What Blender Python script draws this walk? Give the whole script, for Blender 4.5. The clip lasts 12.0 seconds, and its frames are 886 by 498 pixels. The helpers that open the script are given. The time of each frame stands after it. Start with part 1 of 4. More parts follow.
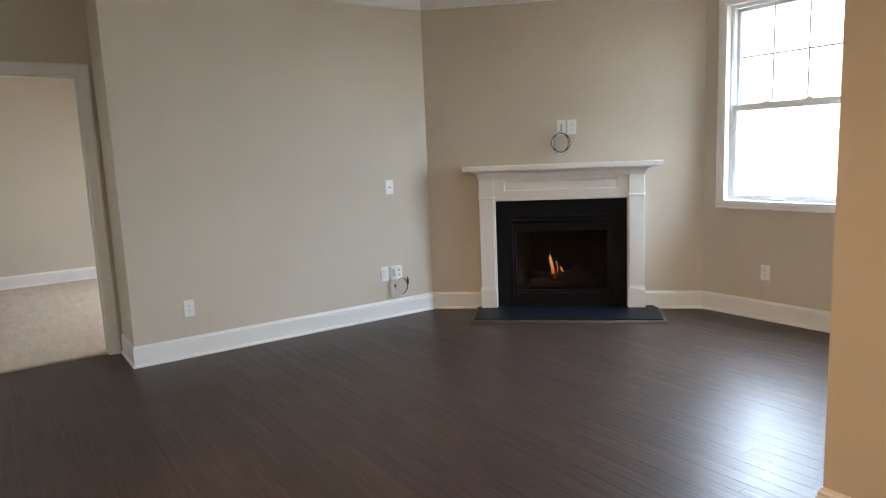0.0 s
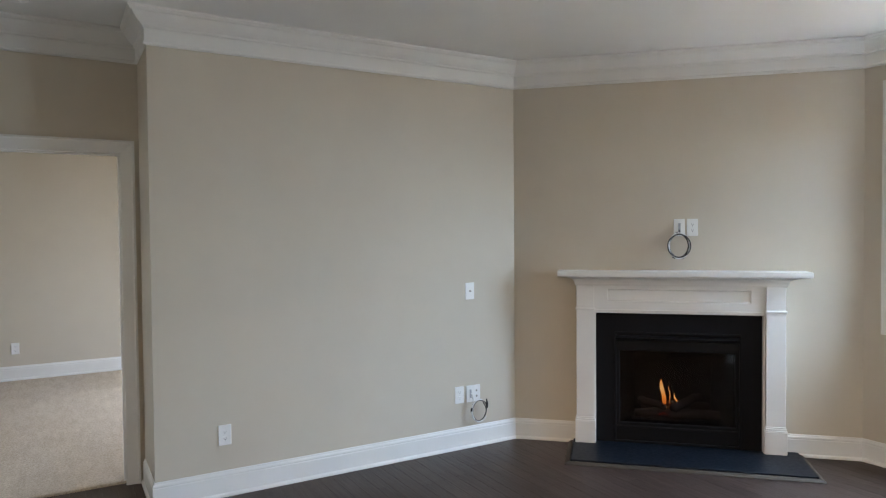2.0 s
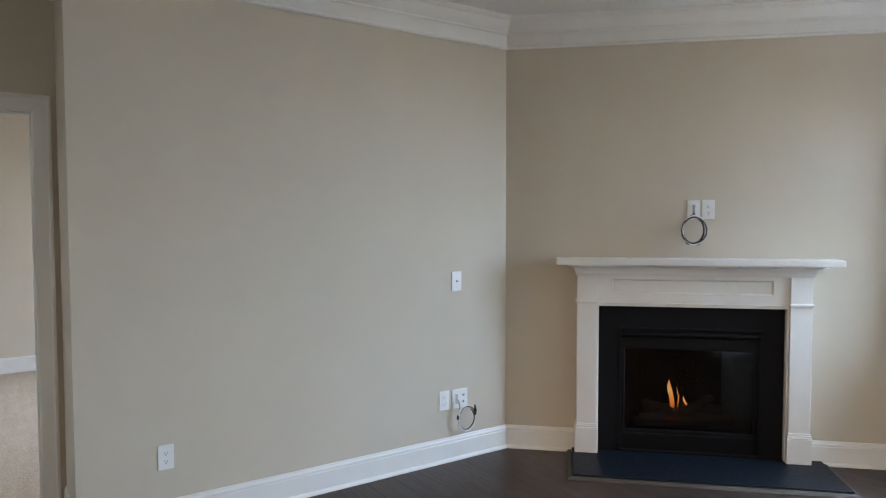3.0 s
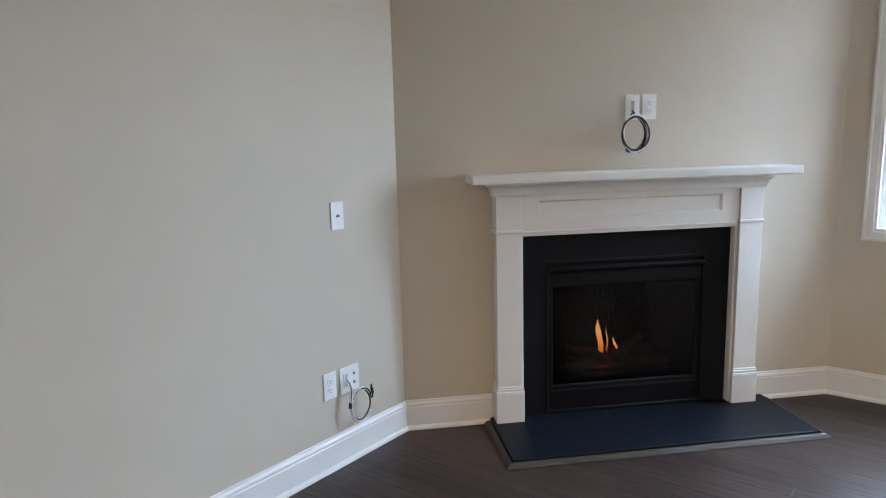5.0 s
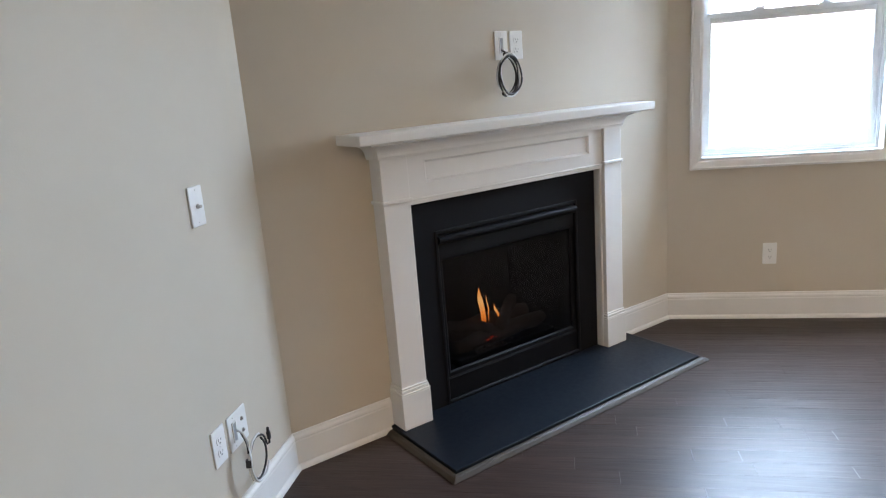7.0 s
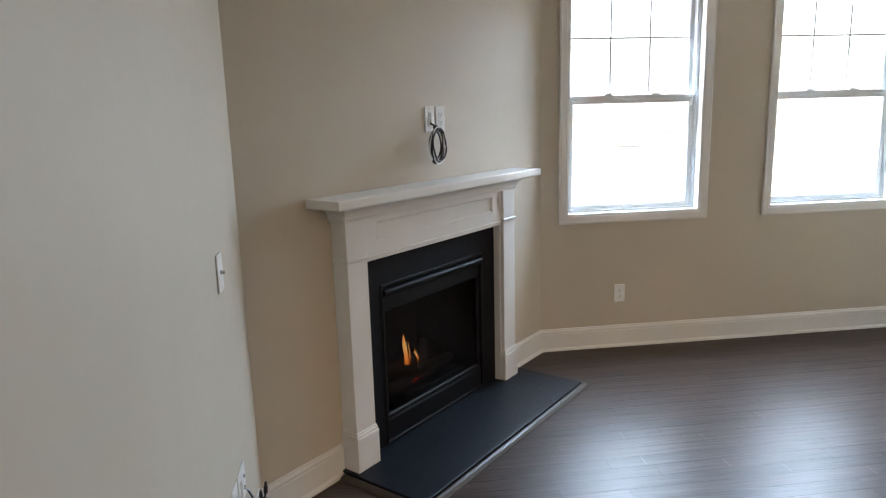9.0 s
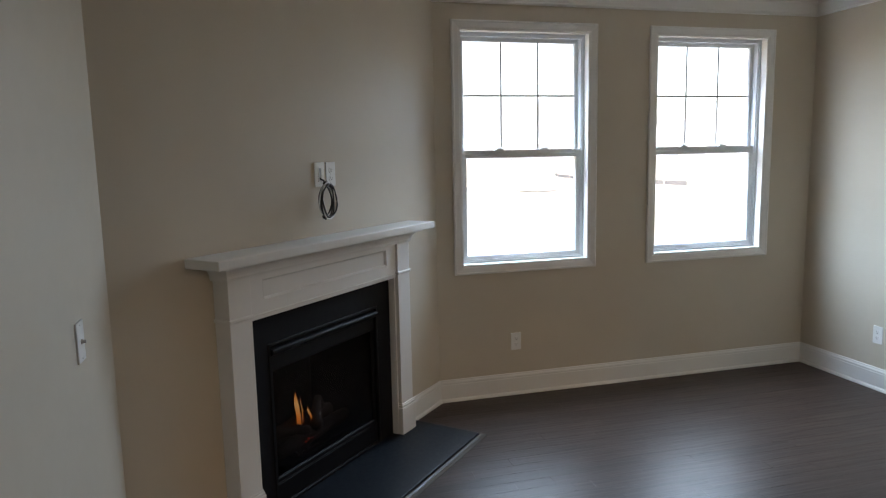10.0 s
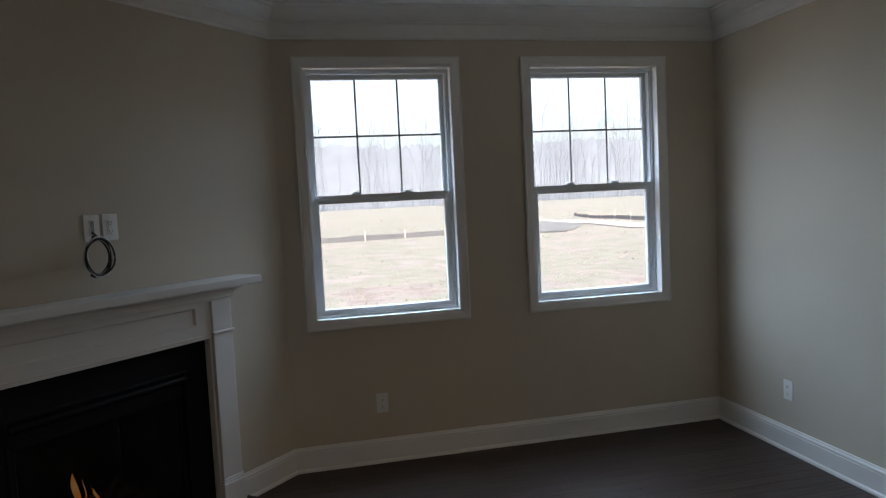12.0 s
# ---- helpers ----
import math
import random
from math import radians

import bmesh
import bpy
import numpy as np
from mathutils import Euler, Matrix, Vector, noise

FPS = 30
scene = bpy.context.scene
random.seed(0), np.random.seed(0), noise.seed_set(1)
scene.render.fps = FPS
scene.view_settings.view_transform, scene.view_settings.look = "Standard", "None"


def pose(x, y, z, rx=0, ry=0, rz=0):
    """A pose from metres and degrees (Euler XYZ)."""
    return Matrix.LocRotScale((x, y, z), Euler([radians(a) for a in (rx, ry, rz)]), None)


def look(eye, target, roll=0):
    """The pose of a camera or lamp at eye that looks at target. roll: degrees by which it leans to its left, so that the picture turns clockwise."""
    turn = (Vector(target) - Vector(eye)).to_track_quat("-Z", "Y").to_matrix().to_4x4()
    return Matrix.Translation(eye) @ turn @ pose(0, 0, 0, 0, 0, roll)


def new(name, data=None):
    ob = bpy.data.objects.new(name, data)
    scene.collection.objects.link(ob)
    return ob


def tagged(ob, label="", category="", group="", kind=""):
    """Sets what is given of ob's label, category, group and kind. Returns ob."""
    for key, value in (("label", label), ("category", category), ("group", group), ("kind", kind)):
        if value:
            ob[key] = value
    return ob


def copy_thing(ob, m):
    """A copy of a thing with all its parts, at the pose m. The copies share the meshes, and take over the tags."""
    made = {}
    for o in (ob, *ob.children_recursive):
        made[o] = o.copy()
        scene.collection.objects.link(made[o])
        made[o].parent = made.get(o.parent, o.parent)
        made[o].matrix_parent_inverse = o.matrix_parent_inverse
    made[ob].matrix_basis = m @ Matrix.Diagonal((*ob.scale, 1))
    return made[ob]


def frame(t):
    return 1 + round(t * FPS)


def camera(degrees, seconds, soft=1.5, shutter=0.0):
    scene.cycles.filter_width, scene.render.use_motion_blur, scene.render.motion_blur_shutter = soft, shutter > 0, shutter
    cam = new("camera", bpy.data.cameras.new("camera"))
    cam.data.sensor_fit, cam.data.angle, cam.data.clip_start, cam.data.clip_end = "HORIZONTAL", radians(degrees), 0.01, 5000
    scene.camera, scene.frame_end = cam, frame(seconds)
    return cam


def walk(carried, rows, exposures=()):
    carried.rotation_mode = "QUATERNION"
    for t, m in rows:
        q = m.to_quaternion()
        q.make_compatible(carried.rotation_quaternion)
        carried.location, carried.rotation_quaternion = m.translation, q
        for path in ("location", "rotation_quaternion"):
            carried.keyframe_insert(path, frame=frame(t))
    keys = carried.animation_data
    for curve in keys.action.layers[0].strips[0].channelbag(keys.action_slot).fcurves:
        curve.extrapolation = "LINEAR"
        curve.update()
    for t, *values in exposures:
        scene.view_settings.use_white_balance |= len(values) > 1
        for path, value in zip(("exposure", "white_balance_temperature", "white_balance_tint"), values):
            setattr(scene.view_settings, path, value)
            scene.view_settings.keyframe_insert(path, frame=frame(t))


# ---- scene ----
cam = camera(67.3, 12.0, soft=1.2)
PATH = [
    (0, (0.356, 0.134, 1.396), (-1.28, 1.247, 1.105), -2.4),
    (0.5, (0.249, 0.178, 1.443), (-1.448, 1.195, 1.143), -1.5),
    (1, (0.038, 0.214, 1.513), (-1.666, 1.23, 1.263), -1.0),
    (1.5, (-0.229, 0.314, 1.562), (-1.946, 1.33, 1.42), -0.8),
    (2, (-0.535, 0.416, 1.536), (-2.266, 1.417, 1.483), -0.5),
    (2.5, (-0.875, 0.478, 1.516), (-2.584, 1.516, 1.467), -0.0),
    (3, (-1.167, 0.589, 1.496), (-2.826, 1.703, 1.405), -0.1),
    (3.2, (-1.282, 0.62, 1.483), (-2.899, 1.787, 1.333), 0.2),
    (4.8, (-2.29, 0.905, 1.450), (-3.556, 2.416, 1.114), -1.5),
    (5, (-2.414, 0.982, 1.433), (-3.625, 2.539, 1.1), -1.5),
    (5.5, (-2.677, 1.192, 1.434), (-3.734, 2.855, 1.089), -2.7),
    (6, (-2.956, 1.383, 1.401), (-3.744, 3.186, 1.048), -2.9),
    (6.5, (-3.182, 1.308, 1.389), (-3.764, 3.177, 0.979), -3.9),
    (6.7, (-3.266, 1.256, 1.387), (-3.749, 3.146, 0.946), -4.3),
    (8.3, (-3.899, 0.876, 1.546), (-4.089, 2.799, 1.029), -2.9),
    (8.5, (-3.973, 0.878, 1.555), (-4.036, 2.815, 1.063), -1.9),
    (9, (-4.043, 0.868, 1.566), (-3.795, 2.813, 1.171), -1.6),
    (9.5, (-4.025, 0.854, 1.593), (-3.611, 2.783, 1.266), -1.2),
    (10, (-3.931, 0.847, 1.618), (-3.426, 2.763, 1.345), -1.2),
    (10.5, (-3.751, 0.841, 1.619), (-3.231, 2.756, 1.376), -1.7),
    (11, (-3.49, 0.87, 1.601), (-2.995, 2.794, 1.372), -1.7),
    (11.5, (-3.17, 0.96, 1.623), (-2.684, 2.89, 1.429), -1.6),
    (12, (-2.813, 0.951, 1.591), (-2.385, 2.899, 1.448), -2.8),
]
EXPOSURES = [(0.0, 4.60, 7150, 17), (0.5, 4.76, 7000, 16), (1.5, 4.68, 6600, 14), (3.0, 4.58, 6450, 14), (5.5, 4.70, 6380, 16), (6.5, 4.76, 6450, 16),
             (8.5, 4.62, 6850, 16), (9.5, 3.96, 6950, 16), (10.5, 3.12, 6750, 14), (11.5, 2.48, 6600, 15), (12.0, 2.28, 6600, 15)]
walk(cam, [(t, look(eye, target, roll)) for t, eye, target, roll in PATH], EXPOSURES)

# ---- world, sun, lights ----
world = bpy.data.worlds.new("world")
scene.world = world
world.use_nodes = True
wn = world.node_tree
sky = wn.nodes.new("ShaderNodeTexSky")
sky.sky_type, sky.sun_disc = "NISHITA", False
sky.sun_elevation, sky.sun_rotation = radians(48), radians(200)
sky.air_density, sky.dust_density, sky.ozone_density = 1.0, 6.0, 0.6
wn.links.new(sky.outputs[0], wn.nodes["Background"].inputs[0])
wn.nodes["Background"].inputs[1].default_value = 0.125


def lamp(name, kind, energy, colour, m, **kw):
    d = bpy.data.lights.new(name, kind)
    d.energy, d.color = energy, colour
    for k, v in kw.items():
        if k == "size":
            d.shape, d.size, d.size_y = "RECTANGLE", v[0], v[1]
        elif k == "angle":
            d.angle = v
        elif k == "radius":
            d.shadow_soft_size = v
        elif k == "spread":
            d.spread = v
        elif k == "cone":
            d.spot_size, d.spot_blend = v
    ob = new(name, d)
    ob.matrix_world = m
    return ob


lamp("overcast_sun", "SUN", 1.0, (1.0, 0.96, 0.9), look((0, -30, 33), (0, 0, 0)), angle=radians(25))

# ---- plan (metres) ----
XL, YN, XR = -4.47, 4.925, -0.05        # left wall, window wall, right wall
CEIL = 2.743
C3, C2, C1, C0 = (XR, YN), (-2.897, YN), (XL, 3.290), (XL, 0.85)
FZ = 0.020                              # finished floor
XD = -4.95                              # wall with the bedroom door
YS = -0.15                              # south side of the door recess
R1, R2 = (XD, 0.85), (XD, YS)
K1, K2, K3 = (-2.2, YS), (-2.2, -3.6), (3.0, -3.6)
S0, S1, S2, S3 = (3.0, 2.45), (-0.725, 2.45), (-0.725, 2.57), (XR, 2.57)
ROOM = [S0, S1, S2, S3, C3, C2, C1, C0, R1, R2, K1, K2, K3]
XB = -8.70                              # far wall of the bedroom
BY0, BY1 = -3.0, 2.7
WINS = [(-2.782, -1.786), (-1.398, -0.408)]
WZ0, WZ1, WCAS = 0.860, 2.456, 0.058
DOOR_Y0, DOOR_Y1, DOOR_H = -0.065, 0.748, 2.018
FIRE = Matrix.Translation((-3.677, 4.114, 0)) @ Matrix.Rotation(radians(46.1), 4, "Z")


# daylight through each window: cool light down from the sky, warm light up off the field
SKY_W, FIELD_W = 3.5, 0.22
SKY_C, FIELD_C = (0.57, 0.785, 1.0), (1.0, 0.74, 0.46)


def window_light(cx, y, z0, z1, w, share, colour=SKY_C):
    step = (z1 - z0) / 2
    for k in range(2):
        for side in (-1, 1):
            lamp("sky_light", "AREA", SKY_W * share / 4, colour, pose(cx + side * w / 4, y, z0 + step * (k + 0.5), -90 + 38, 0, -side * 22),
                 size=(w * 0.46, step * 0.85), spread=radians(118))
    lamp("field_light", "AREA", FIELD_W * share, FIELD_C, pose(cx, y, (z0 + z1) / 2, -90 - 35, 0, 0), size=(w, z1 - z0), spread=radians(140))


for a, b in WINS:
    window_light((a + b) / 2, YN + 0.30, WZ0 + 0.10, WZ1 - 0.10, b - a - 0.16, 1.0)
window_light(-7.0, BY1 + 0.36, 0.66, 2.34, 1.7, 0.54, (0.72, 0.83, 0.96))


# ---- materials ----
def material(name):
    m = bpy.data.materials.new(name)
    m.use_nodes = True
    return m, m.node_tree, m.node_tree.nodes["Principled BSDF"]


def node(nt, kind, **kw):
    n = nt.nodes.new(kind)
    for k, v in kw.items():
        n.inputs[k].default_value = v
    return n


def ramp(nt, fac, stops):
    r = nt.nodes.new("ShaderNodeValToRGB")
    while len(r.color_ramp.elements) < len(stops):
        r.color_ramp.elements.new(0.5)
    for e, (p, c) in zip(r.color_ramp.elements, stops):
        e.position, e.color = p, (*c, 1)
    nt.links.new(fac, r.inputs[0])
    return r.outputs[0]


def coords(nt, scale=(1, 1, 1), out="Object", shift=None):
    tc = nt.nodes.new("ShaderNodeTexCoord")
    mp = nt.nodes.new("ShaderNodeMapping")
    mp.inputs["Scale"].default_value = scale
    nt.links.new(tc.outputs[out], mp.inputs[0])
    if shift is not None:
        nt.links.new(shift, mp.inputs["Location"])
    return mp.outputs[0]


def bump(nt, bsdf, height, strength, distance=0.002, under=None):
    b = node(nt, "ShaderNodeBump", Strength=strength, Distance=distance)
    nt.links.new(height, b.inputs["Height"])
    if under is not None:
        nt.links.new(under, b.inputs["Normal"])
    nt.links.new(b.outputs[0], bsdf.inputs["Normal"])
    return b.outputs[0]


def noise_tex(nt, vec, scale, detail=3, rough=0.55):
    n = node(nt, "ShaderNodeTexNoise", Scale=scale, Detail=detail, Roughness=rough)
    nt.links.new(vec, n.inputs["Vector"])
    return n.outputs[0]


def painted(name, a, b, rough, relief, grain=180, blotch=1.3):
    """Rolled or brushed paint: two close tones in soft blotches, fine stipple."""
    m, nt, p = material(name)
    v = coords(nt)
    big = noise_tex(nt, v, blotch, 4)
    nt.links.new(ramp(nt, big, [(0.3, a), (0.7, b)]), p.inputs["Base Color"])
    mid = noise_tex(nt, v, 14, 3)
    nt.links.new(ramp(nt, mid, [(0.3, (rough - 0.05,) * 3), (0.7, (rough + 0.06,) * 3)]), p.inputs["Roughness"])
    first = bump(nt, p, noise_tex(nt, v, grain, 2), relief, 0.0012)
    bump(nt, p, noise_tex(nt, v, 2.2, 2), 0.12, 0.006, first)
    return m


def plain(name, colour, rough, metal=0.0, relief=0.0, grain=60, spec=0.5, vary=0.16):
    m, nt, p = material(name)
    p.inputs["Specular IOR Level"].default_value = spec
    v = coords(nt)
    n = noise_tex(nt, v, grain, 3)
    dark = tuple(c * (1 - vary) for c in colour)
    light = tuple(min(1, c * (1 + 0.7 * vary)) for c in colour)
    nt.links.new(ramp(nt, n, [(0.3, dark), (0.7, light)]), p.inputs["Base Color"])
    nt.links.new(ramp(nt, n, [(0.3, (max(0.02, rough - 0.06),) * 3), (0.7, (rough + 0.06,) * 3)]), p.inputs["Roughness"])
    p.inputs["Metallic"].default_value = metal
    if relief:
        bump(nt, p, n, relief, 0.001)
    return m


def glass(name, tint=(1, 1, 1), gloss=0.02):
    m, nt, p = material(name)
    nt.nodes.remove(p)
    t = node(nt, "ShaderNodeBsdfTransparent", Color=(*tint, 1))
    g = node(nt, "ShaderNodeBsdfGlossy", Roughness=gloss)
    lw = node(nt, "ShaderNodeLayerWeight", Blend=0.5)
    pw = nt.nodes.new("ShaderNodeMath")
    pw.operation = "POWER"
    pw.inputs[1].default_value = 5.0
    nt.links.new(lw.outputs["Facing"], pw.inputs[0])
    f = nt.nodes.new("ShaderNodeMath")
    f.operation = "MULTIPLY_ADD"
    f.inputs[1].default_value, f.inputs[2].default_value = 0.7, 0.03
    nt.links.new(pw.outputs[0], f.inputs[0])
    mx = nt.nodes.new("ShaderNodeMixShader")
    nt.links.new(f.outputs[0], mx.inputs[0])
    nt.links.new(t.outputs[0], mx.inputs[1])
    nt.links.new(g.outputs[0], mx.inputs[2])
    nt.links.new(mx.outputs[0], nt.nodes["Material Output"].inputs["Surface"])
    return m


def glow(name, colour, strength):
    m, nt, p = material(name)
    p.inputs["Base Color"].default_value = (*colour, 1)
    p.inputs["Emission Color"].default_value = (*colour, 1)
    p.inputs["Emission Strength"].default_value = strength
    return m


WALL = painted("greige_wall_paint", (0.556, 0.494, 0.400), (0.598, 0.534, 0.436), 0.62, 0.22)
CEILING = painted("ceiling_paint", (0.76, 0.755, 0.74), (0.80, 0.795, 0.78), 0.8, 0.25, 140)
TRIM = painted("white_trim_paint", (0.745, 0.732, 0.702), (0.79, 0.777, 0.747), 0.36, 0.10, 90, 3)
VINYL = plain("white_vinyl", (0.74, 0.77, 0.79), 0.38, grain=8, vary=0.03)
PLATE = plain("white_plastic", (0.82, 0.82, 0.80), 0.34, grain=30, vary=0.02)
DARK = plain("dark_slot", (0.03, 0.03, 0.03), 0.6)
# solid slot pieces: the shade inside the openings is put into this grey
SLOT = plain("shaded_slot", (0.09, 0.09, 0.09), 0.6)
SLATE = plain("black_slate_facing", (0.0060, 0.0060, 0.0078), 0.68, 0, 0.15, 25, 0.16)
HEARTH = plain("blue_black_hearth_stone", (0.0056, 0.0085, 0.0135), 0.46, 0, 0.25, 40, 0.20)
IRON = plain("black_enamelled_steel", (0.0050, 0.0050, 0.0062), 0.5, 0.0, 0.05, 90, 0.16)
SOOT = plain("sooty_firebrick", (0.012, 0.011, 0.010), 0.9, 0, 0.5, 30, 0.2)
LOG = plain("ceramic_log", (0.10, 0.082, 0.068), 0.9, 0, 0.9, 45)
NICKEL = plain("brushed_nickel", (0.45, 0.42, 0.38), 0.3, 1.0, 0.05, 200)
CABLE_W = plain("white_cable_jacket", (0.72, 0.73, 0.72), 0.4, vary=0.04)
CABLE_B = plain("black_cable_jacket", (0.02, 0.02, 0.02), 0.4)
MUNTIN = plain("grey_grille_bar", (0.42, 0.44, 0.46), 0.45)
PANE = glass("window_glass")
FIREGLASS = glass("fire_glass", (0.45, 0.44, 0.46), 0.05)


def wood_floor(name):
    m, nt, p = material(name)
    info = nt.nodes.new("ShaderNodeObjectInfo")
    mul = node(nt, "ShaderNodeMath")
    mul.operation = "MULTIPLY"
    mul.inputs[1].default_value = 37.0
    nt.links.new(info.outputs["Random"], mul.inputs[0])
    cx = nt.nodes.new("ShaderNodeCombineXYZ")
    for i in range(3):
        nt.links.new(mul.outputs[0], cx.inputs[i])
    v = coords(nt, (1.2, 16, 16), "Object", cx.outputs[0])
    grain = noise_tex(nt, v, 3.0, 6, 0.65)
    base = ramp(nt, grain, [(0.22, (0.025, 0.0162, 0.0134)), (0.5, (0.044, 0.0288, 0.0240)), (0.62, (0.052, 0.0348, 0.0292)), (0.82, (0.068, 0.0465, 0.0395))])
    tone = ramp(nt, info.outputs["Random"], [(0.0, (0.88, 0.87, 0.86)), (0.5, (1.0, 1.0, 1.0)), (1.0, (1.16, 1.14, 1.12))])
    mx = nt.nodes.new("ShaderNodeMix")
    mx.data_type, mx.blend_type = "RGBA", "MULTIPLY"
    mx.inputs[0].default_value = 1.0
    nt.links.new(base, mx.inputs[6])
    nt.links.new(tone, mx.inputs[7])
    nt.links.new(mx.outputs[2], p.inputs["Base Color"])
    wear = noise_tex(nt, coords(nt, (1, 1, 1), "Object", cx.outputs[0]), 2.3, 4)
    nt.links.new(ramp(nt, wear, [(0.3, (0.33,) * 3), (0.7, (0.40,) * 3)]), p.inputs["Roughness"])
    p.inputs["Specular IOR Level"].default_value = 0.20
    fine = noise_tex(nt, coords(nt, (2.2, 34, 34), "Object", cx.outputs[0]), 3.0, 5, 0.7)
    first = bump(nt, p, fine, 0.55, 0.0012)
    v2 = coords(nt, (0.9, 9, 9), "Object", cx.outputs[0])
    second = bump(nt, p, noise_tex(nt, v2, 2.2, 2), 0.25, 0.003, first)
    # open cathedral grain
    wave = node(nt, "ShaderNodeTexWave", Scale=9.0, Distortion=7.0, Detail=2.0)
    wave.inputs["Detail Scale"].default_value = 1.2
    wave.bands_direction = "Y"
    nt.links.new(coords(nt, (0.22, 1, 1), "Object", cx.outputs[0]), wave.inputs["Vector"])
    pores = ramp(nt, wave.outputs[1], [(0.0, (0.0, 0.0, 0.0)), (0.30, (1.0, 1.0, 1.0)), (1.0, (1.0, 1.0, 1.0))])
    bump(nt, p, pores, 0.35, 0.0007, second)
    return m


WOOD = wood_floor("dark_stained_oak")
# paler floor tone that stands in for glints at plank ends
GLINT = plain("plank_end_glint", (0.105, 0.088, 0.078), 0.5, 0, 0, 300, 0.3, 0.4)
REDUCER = plain("satin_stained_reducer", (0.060, 0.048, 0.038), 0.45, 0, 0, 5, 0.22)


def carpet_mat():
    m, nt, p = material("beige_cut_pile_carpet")
    v = coords(nt)
    tuft = noise_tex(nt, v, 75, 4, 0.75)
    patch = noise_tex(nt, coords(nt, (1, 3.5, 1)), 4.0, 5, 0.65)
    a = ramp(nt, tuft, [(0.30, (0.46, 0.37, 0.275)), (0.70, (0.74, 0.64, 0.515))])
    b = ramp(nt, patch, [(0.3, (0.82, 0.79, 0.76)), (0.7, (1.0, 1.0, 1.0))])
    mx = nt.nodes.new("ShaderNodeMix")
    mx.data_type, mx.blend_type = "RGBA", "MULTIPLY"
    mx.inputs[0].default_value = 1.0
    nt.links.new(a, mx.inputs[6])
    nt.links.new(b, mx.inputs[7])
    nt.links.new(mx.outputs[2], p.inputs["Base Color"])
    p.inputs["Roughness"].default_value = 0.95
    bump(nt, p, tuft, 0.9, 0.01)
    return m


CARPET = carpet_mat()


def field_mat():
    m, nt, p = material("winter_field")
    v = coords(nt)
    a = noise_tex(nt, v, 0.30, 9, 0.78)
    c = noise_tex(nt, v, 1.1, 8, 0.8)
    ca = ramp(nt, a, [(0.34, (0.150, 0.134, 0.120)), (0.43, (0.200, 0.192, 0.182)), (0.50, (0.142, 0.164, 0.126)), (0.57, (0.186, 0.186, 0.174)), (0.66, (0.214, 0.206, 0.198))])
    cb = ramp(nt, c, [(0.32, (0.66, 0.63, 0.60)), (0.48, (1.0, 1.0, 1.0)), (0.7, (1.14, 1.13, 1.11))])
    mx = nt.nodes.new("ShaderNodeMix")
    mx.data_type, mx.blend_type = "RGBA", "MULTIPLY"
    mx.inputs[0].default_value = 1.0
    nt.links.new(ca, mx.inputs[6])
    nt.links.new(cb, mx.inputs[7])
    nt.links.new(mx.outputs[2], p.inputs["Base Color"])
    p.inputs["Roughness"].default_value = 0.95
    bump(nt, p, c, 0.8, 0.1)
    return m


FIELD = field_mat()
# grey bark made pale and blue: the haze of distance is in the colour
HAZE_BARK = plain("haze_tinted_bark", (0.158, 0.188, 0.224), 0.9, 0, 0, 0.4)
# backdrop tone with the distance haze mixed in
MIST = plain("haze_tinted_woods", (0.186, 0.221, 0.262), 0.95, 0, 0, 0.25)
SILT = plain("dark_silt_fabric", (0.090, 0.097, 0.106), 0.8, 0, 0, 3)
STAKE = plain("pale_stake_wood", (0.5, 0.44, 0.36), 0.8, 0, 0, 6)
WETSOIL = plain("wet_grey_soil", (0.128, 0.138, 0.132), 0.7, 0, 0, 0.5, 0.3, 0.35)
CLOD = plain("pinkish_earth_clod", (0.176, 0.160, 0.146), 0.95, 0, 0, 3)
TUFT = plain("dull_green_tuft", (0.140, 0.158, 0.122), 0.95, 0, 0, 3)
GRAVEL = plain("pale_gravel", (0.30, 0.30, 0.30), 0.9, 0, 0, 2)


# ---- mesh helpers ----
def mesh_ob(name, bm, mat, parent=None, smooth=False, bevel=0.0, segs=2):
    me = bpy.data.meshes.new(name)
    bmesh.ops.recalc_face_normals(bm, faces=bm.faces)
    bm.to_mesh(me)
    bm.free()
    mats = mat if isinstance(mat, (list, tuple)) else [mat]
    for x in mats:
        me.materials.append(x)
    if smooth:
        for f in me.polygons:
            f.use_smooth = True
    ob = new(name, me)
    if bevel:
        b = ob.modifiers.new("bevel", "BEVEL")
        b.width, b.segments, b.limit_method, b.angle_limit = bevel, segs, "ANGLE", radians(40)
    if parent is not None:
        ob.parent = parent
    return ob


def box(bm, x0, x1, y0, y1, z0, z1, mat=0):
    v = [bm.verts.new(p) for p in ((x0, y0, z0), (x1, y0, z0), (x1, y1, z0), (x0, y1, z0),
                                   (x0, y0, z1), (x1, y0, z1), (x1, y1, z1), (x0, y1, z1))]
    for q in ((0, 3, 2, 1), (4, 5, 6, 7), (0, 1, 5, 4), (1, 2, 6, 5), (2, 3, 7, 6), (3, 0, 4, 7)):
        bm.faces.new([v[i] for i in q]).material_index = mat
    return v


def boxes(name, items, mat, parent=None, bevel=0.0, segs=2):
    bm = bmesh.new()
    for b in items:
        box(bm, *b)
    return mesh_ob(name, bm, mat, parent, bevel=bevel, segs=segs)


def empty(name, m=None, parent=None):
    ob = new(name)
    ob.empty_display_size = 0.1
    if m is not None:
        ob.matrix_world = m
    if parent is not None:
        ob.parent = parent
    return ob


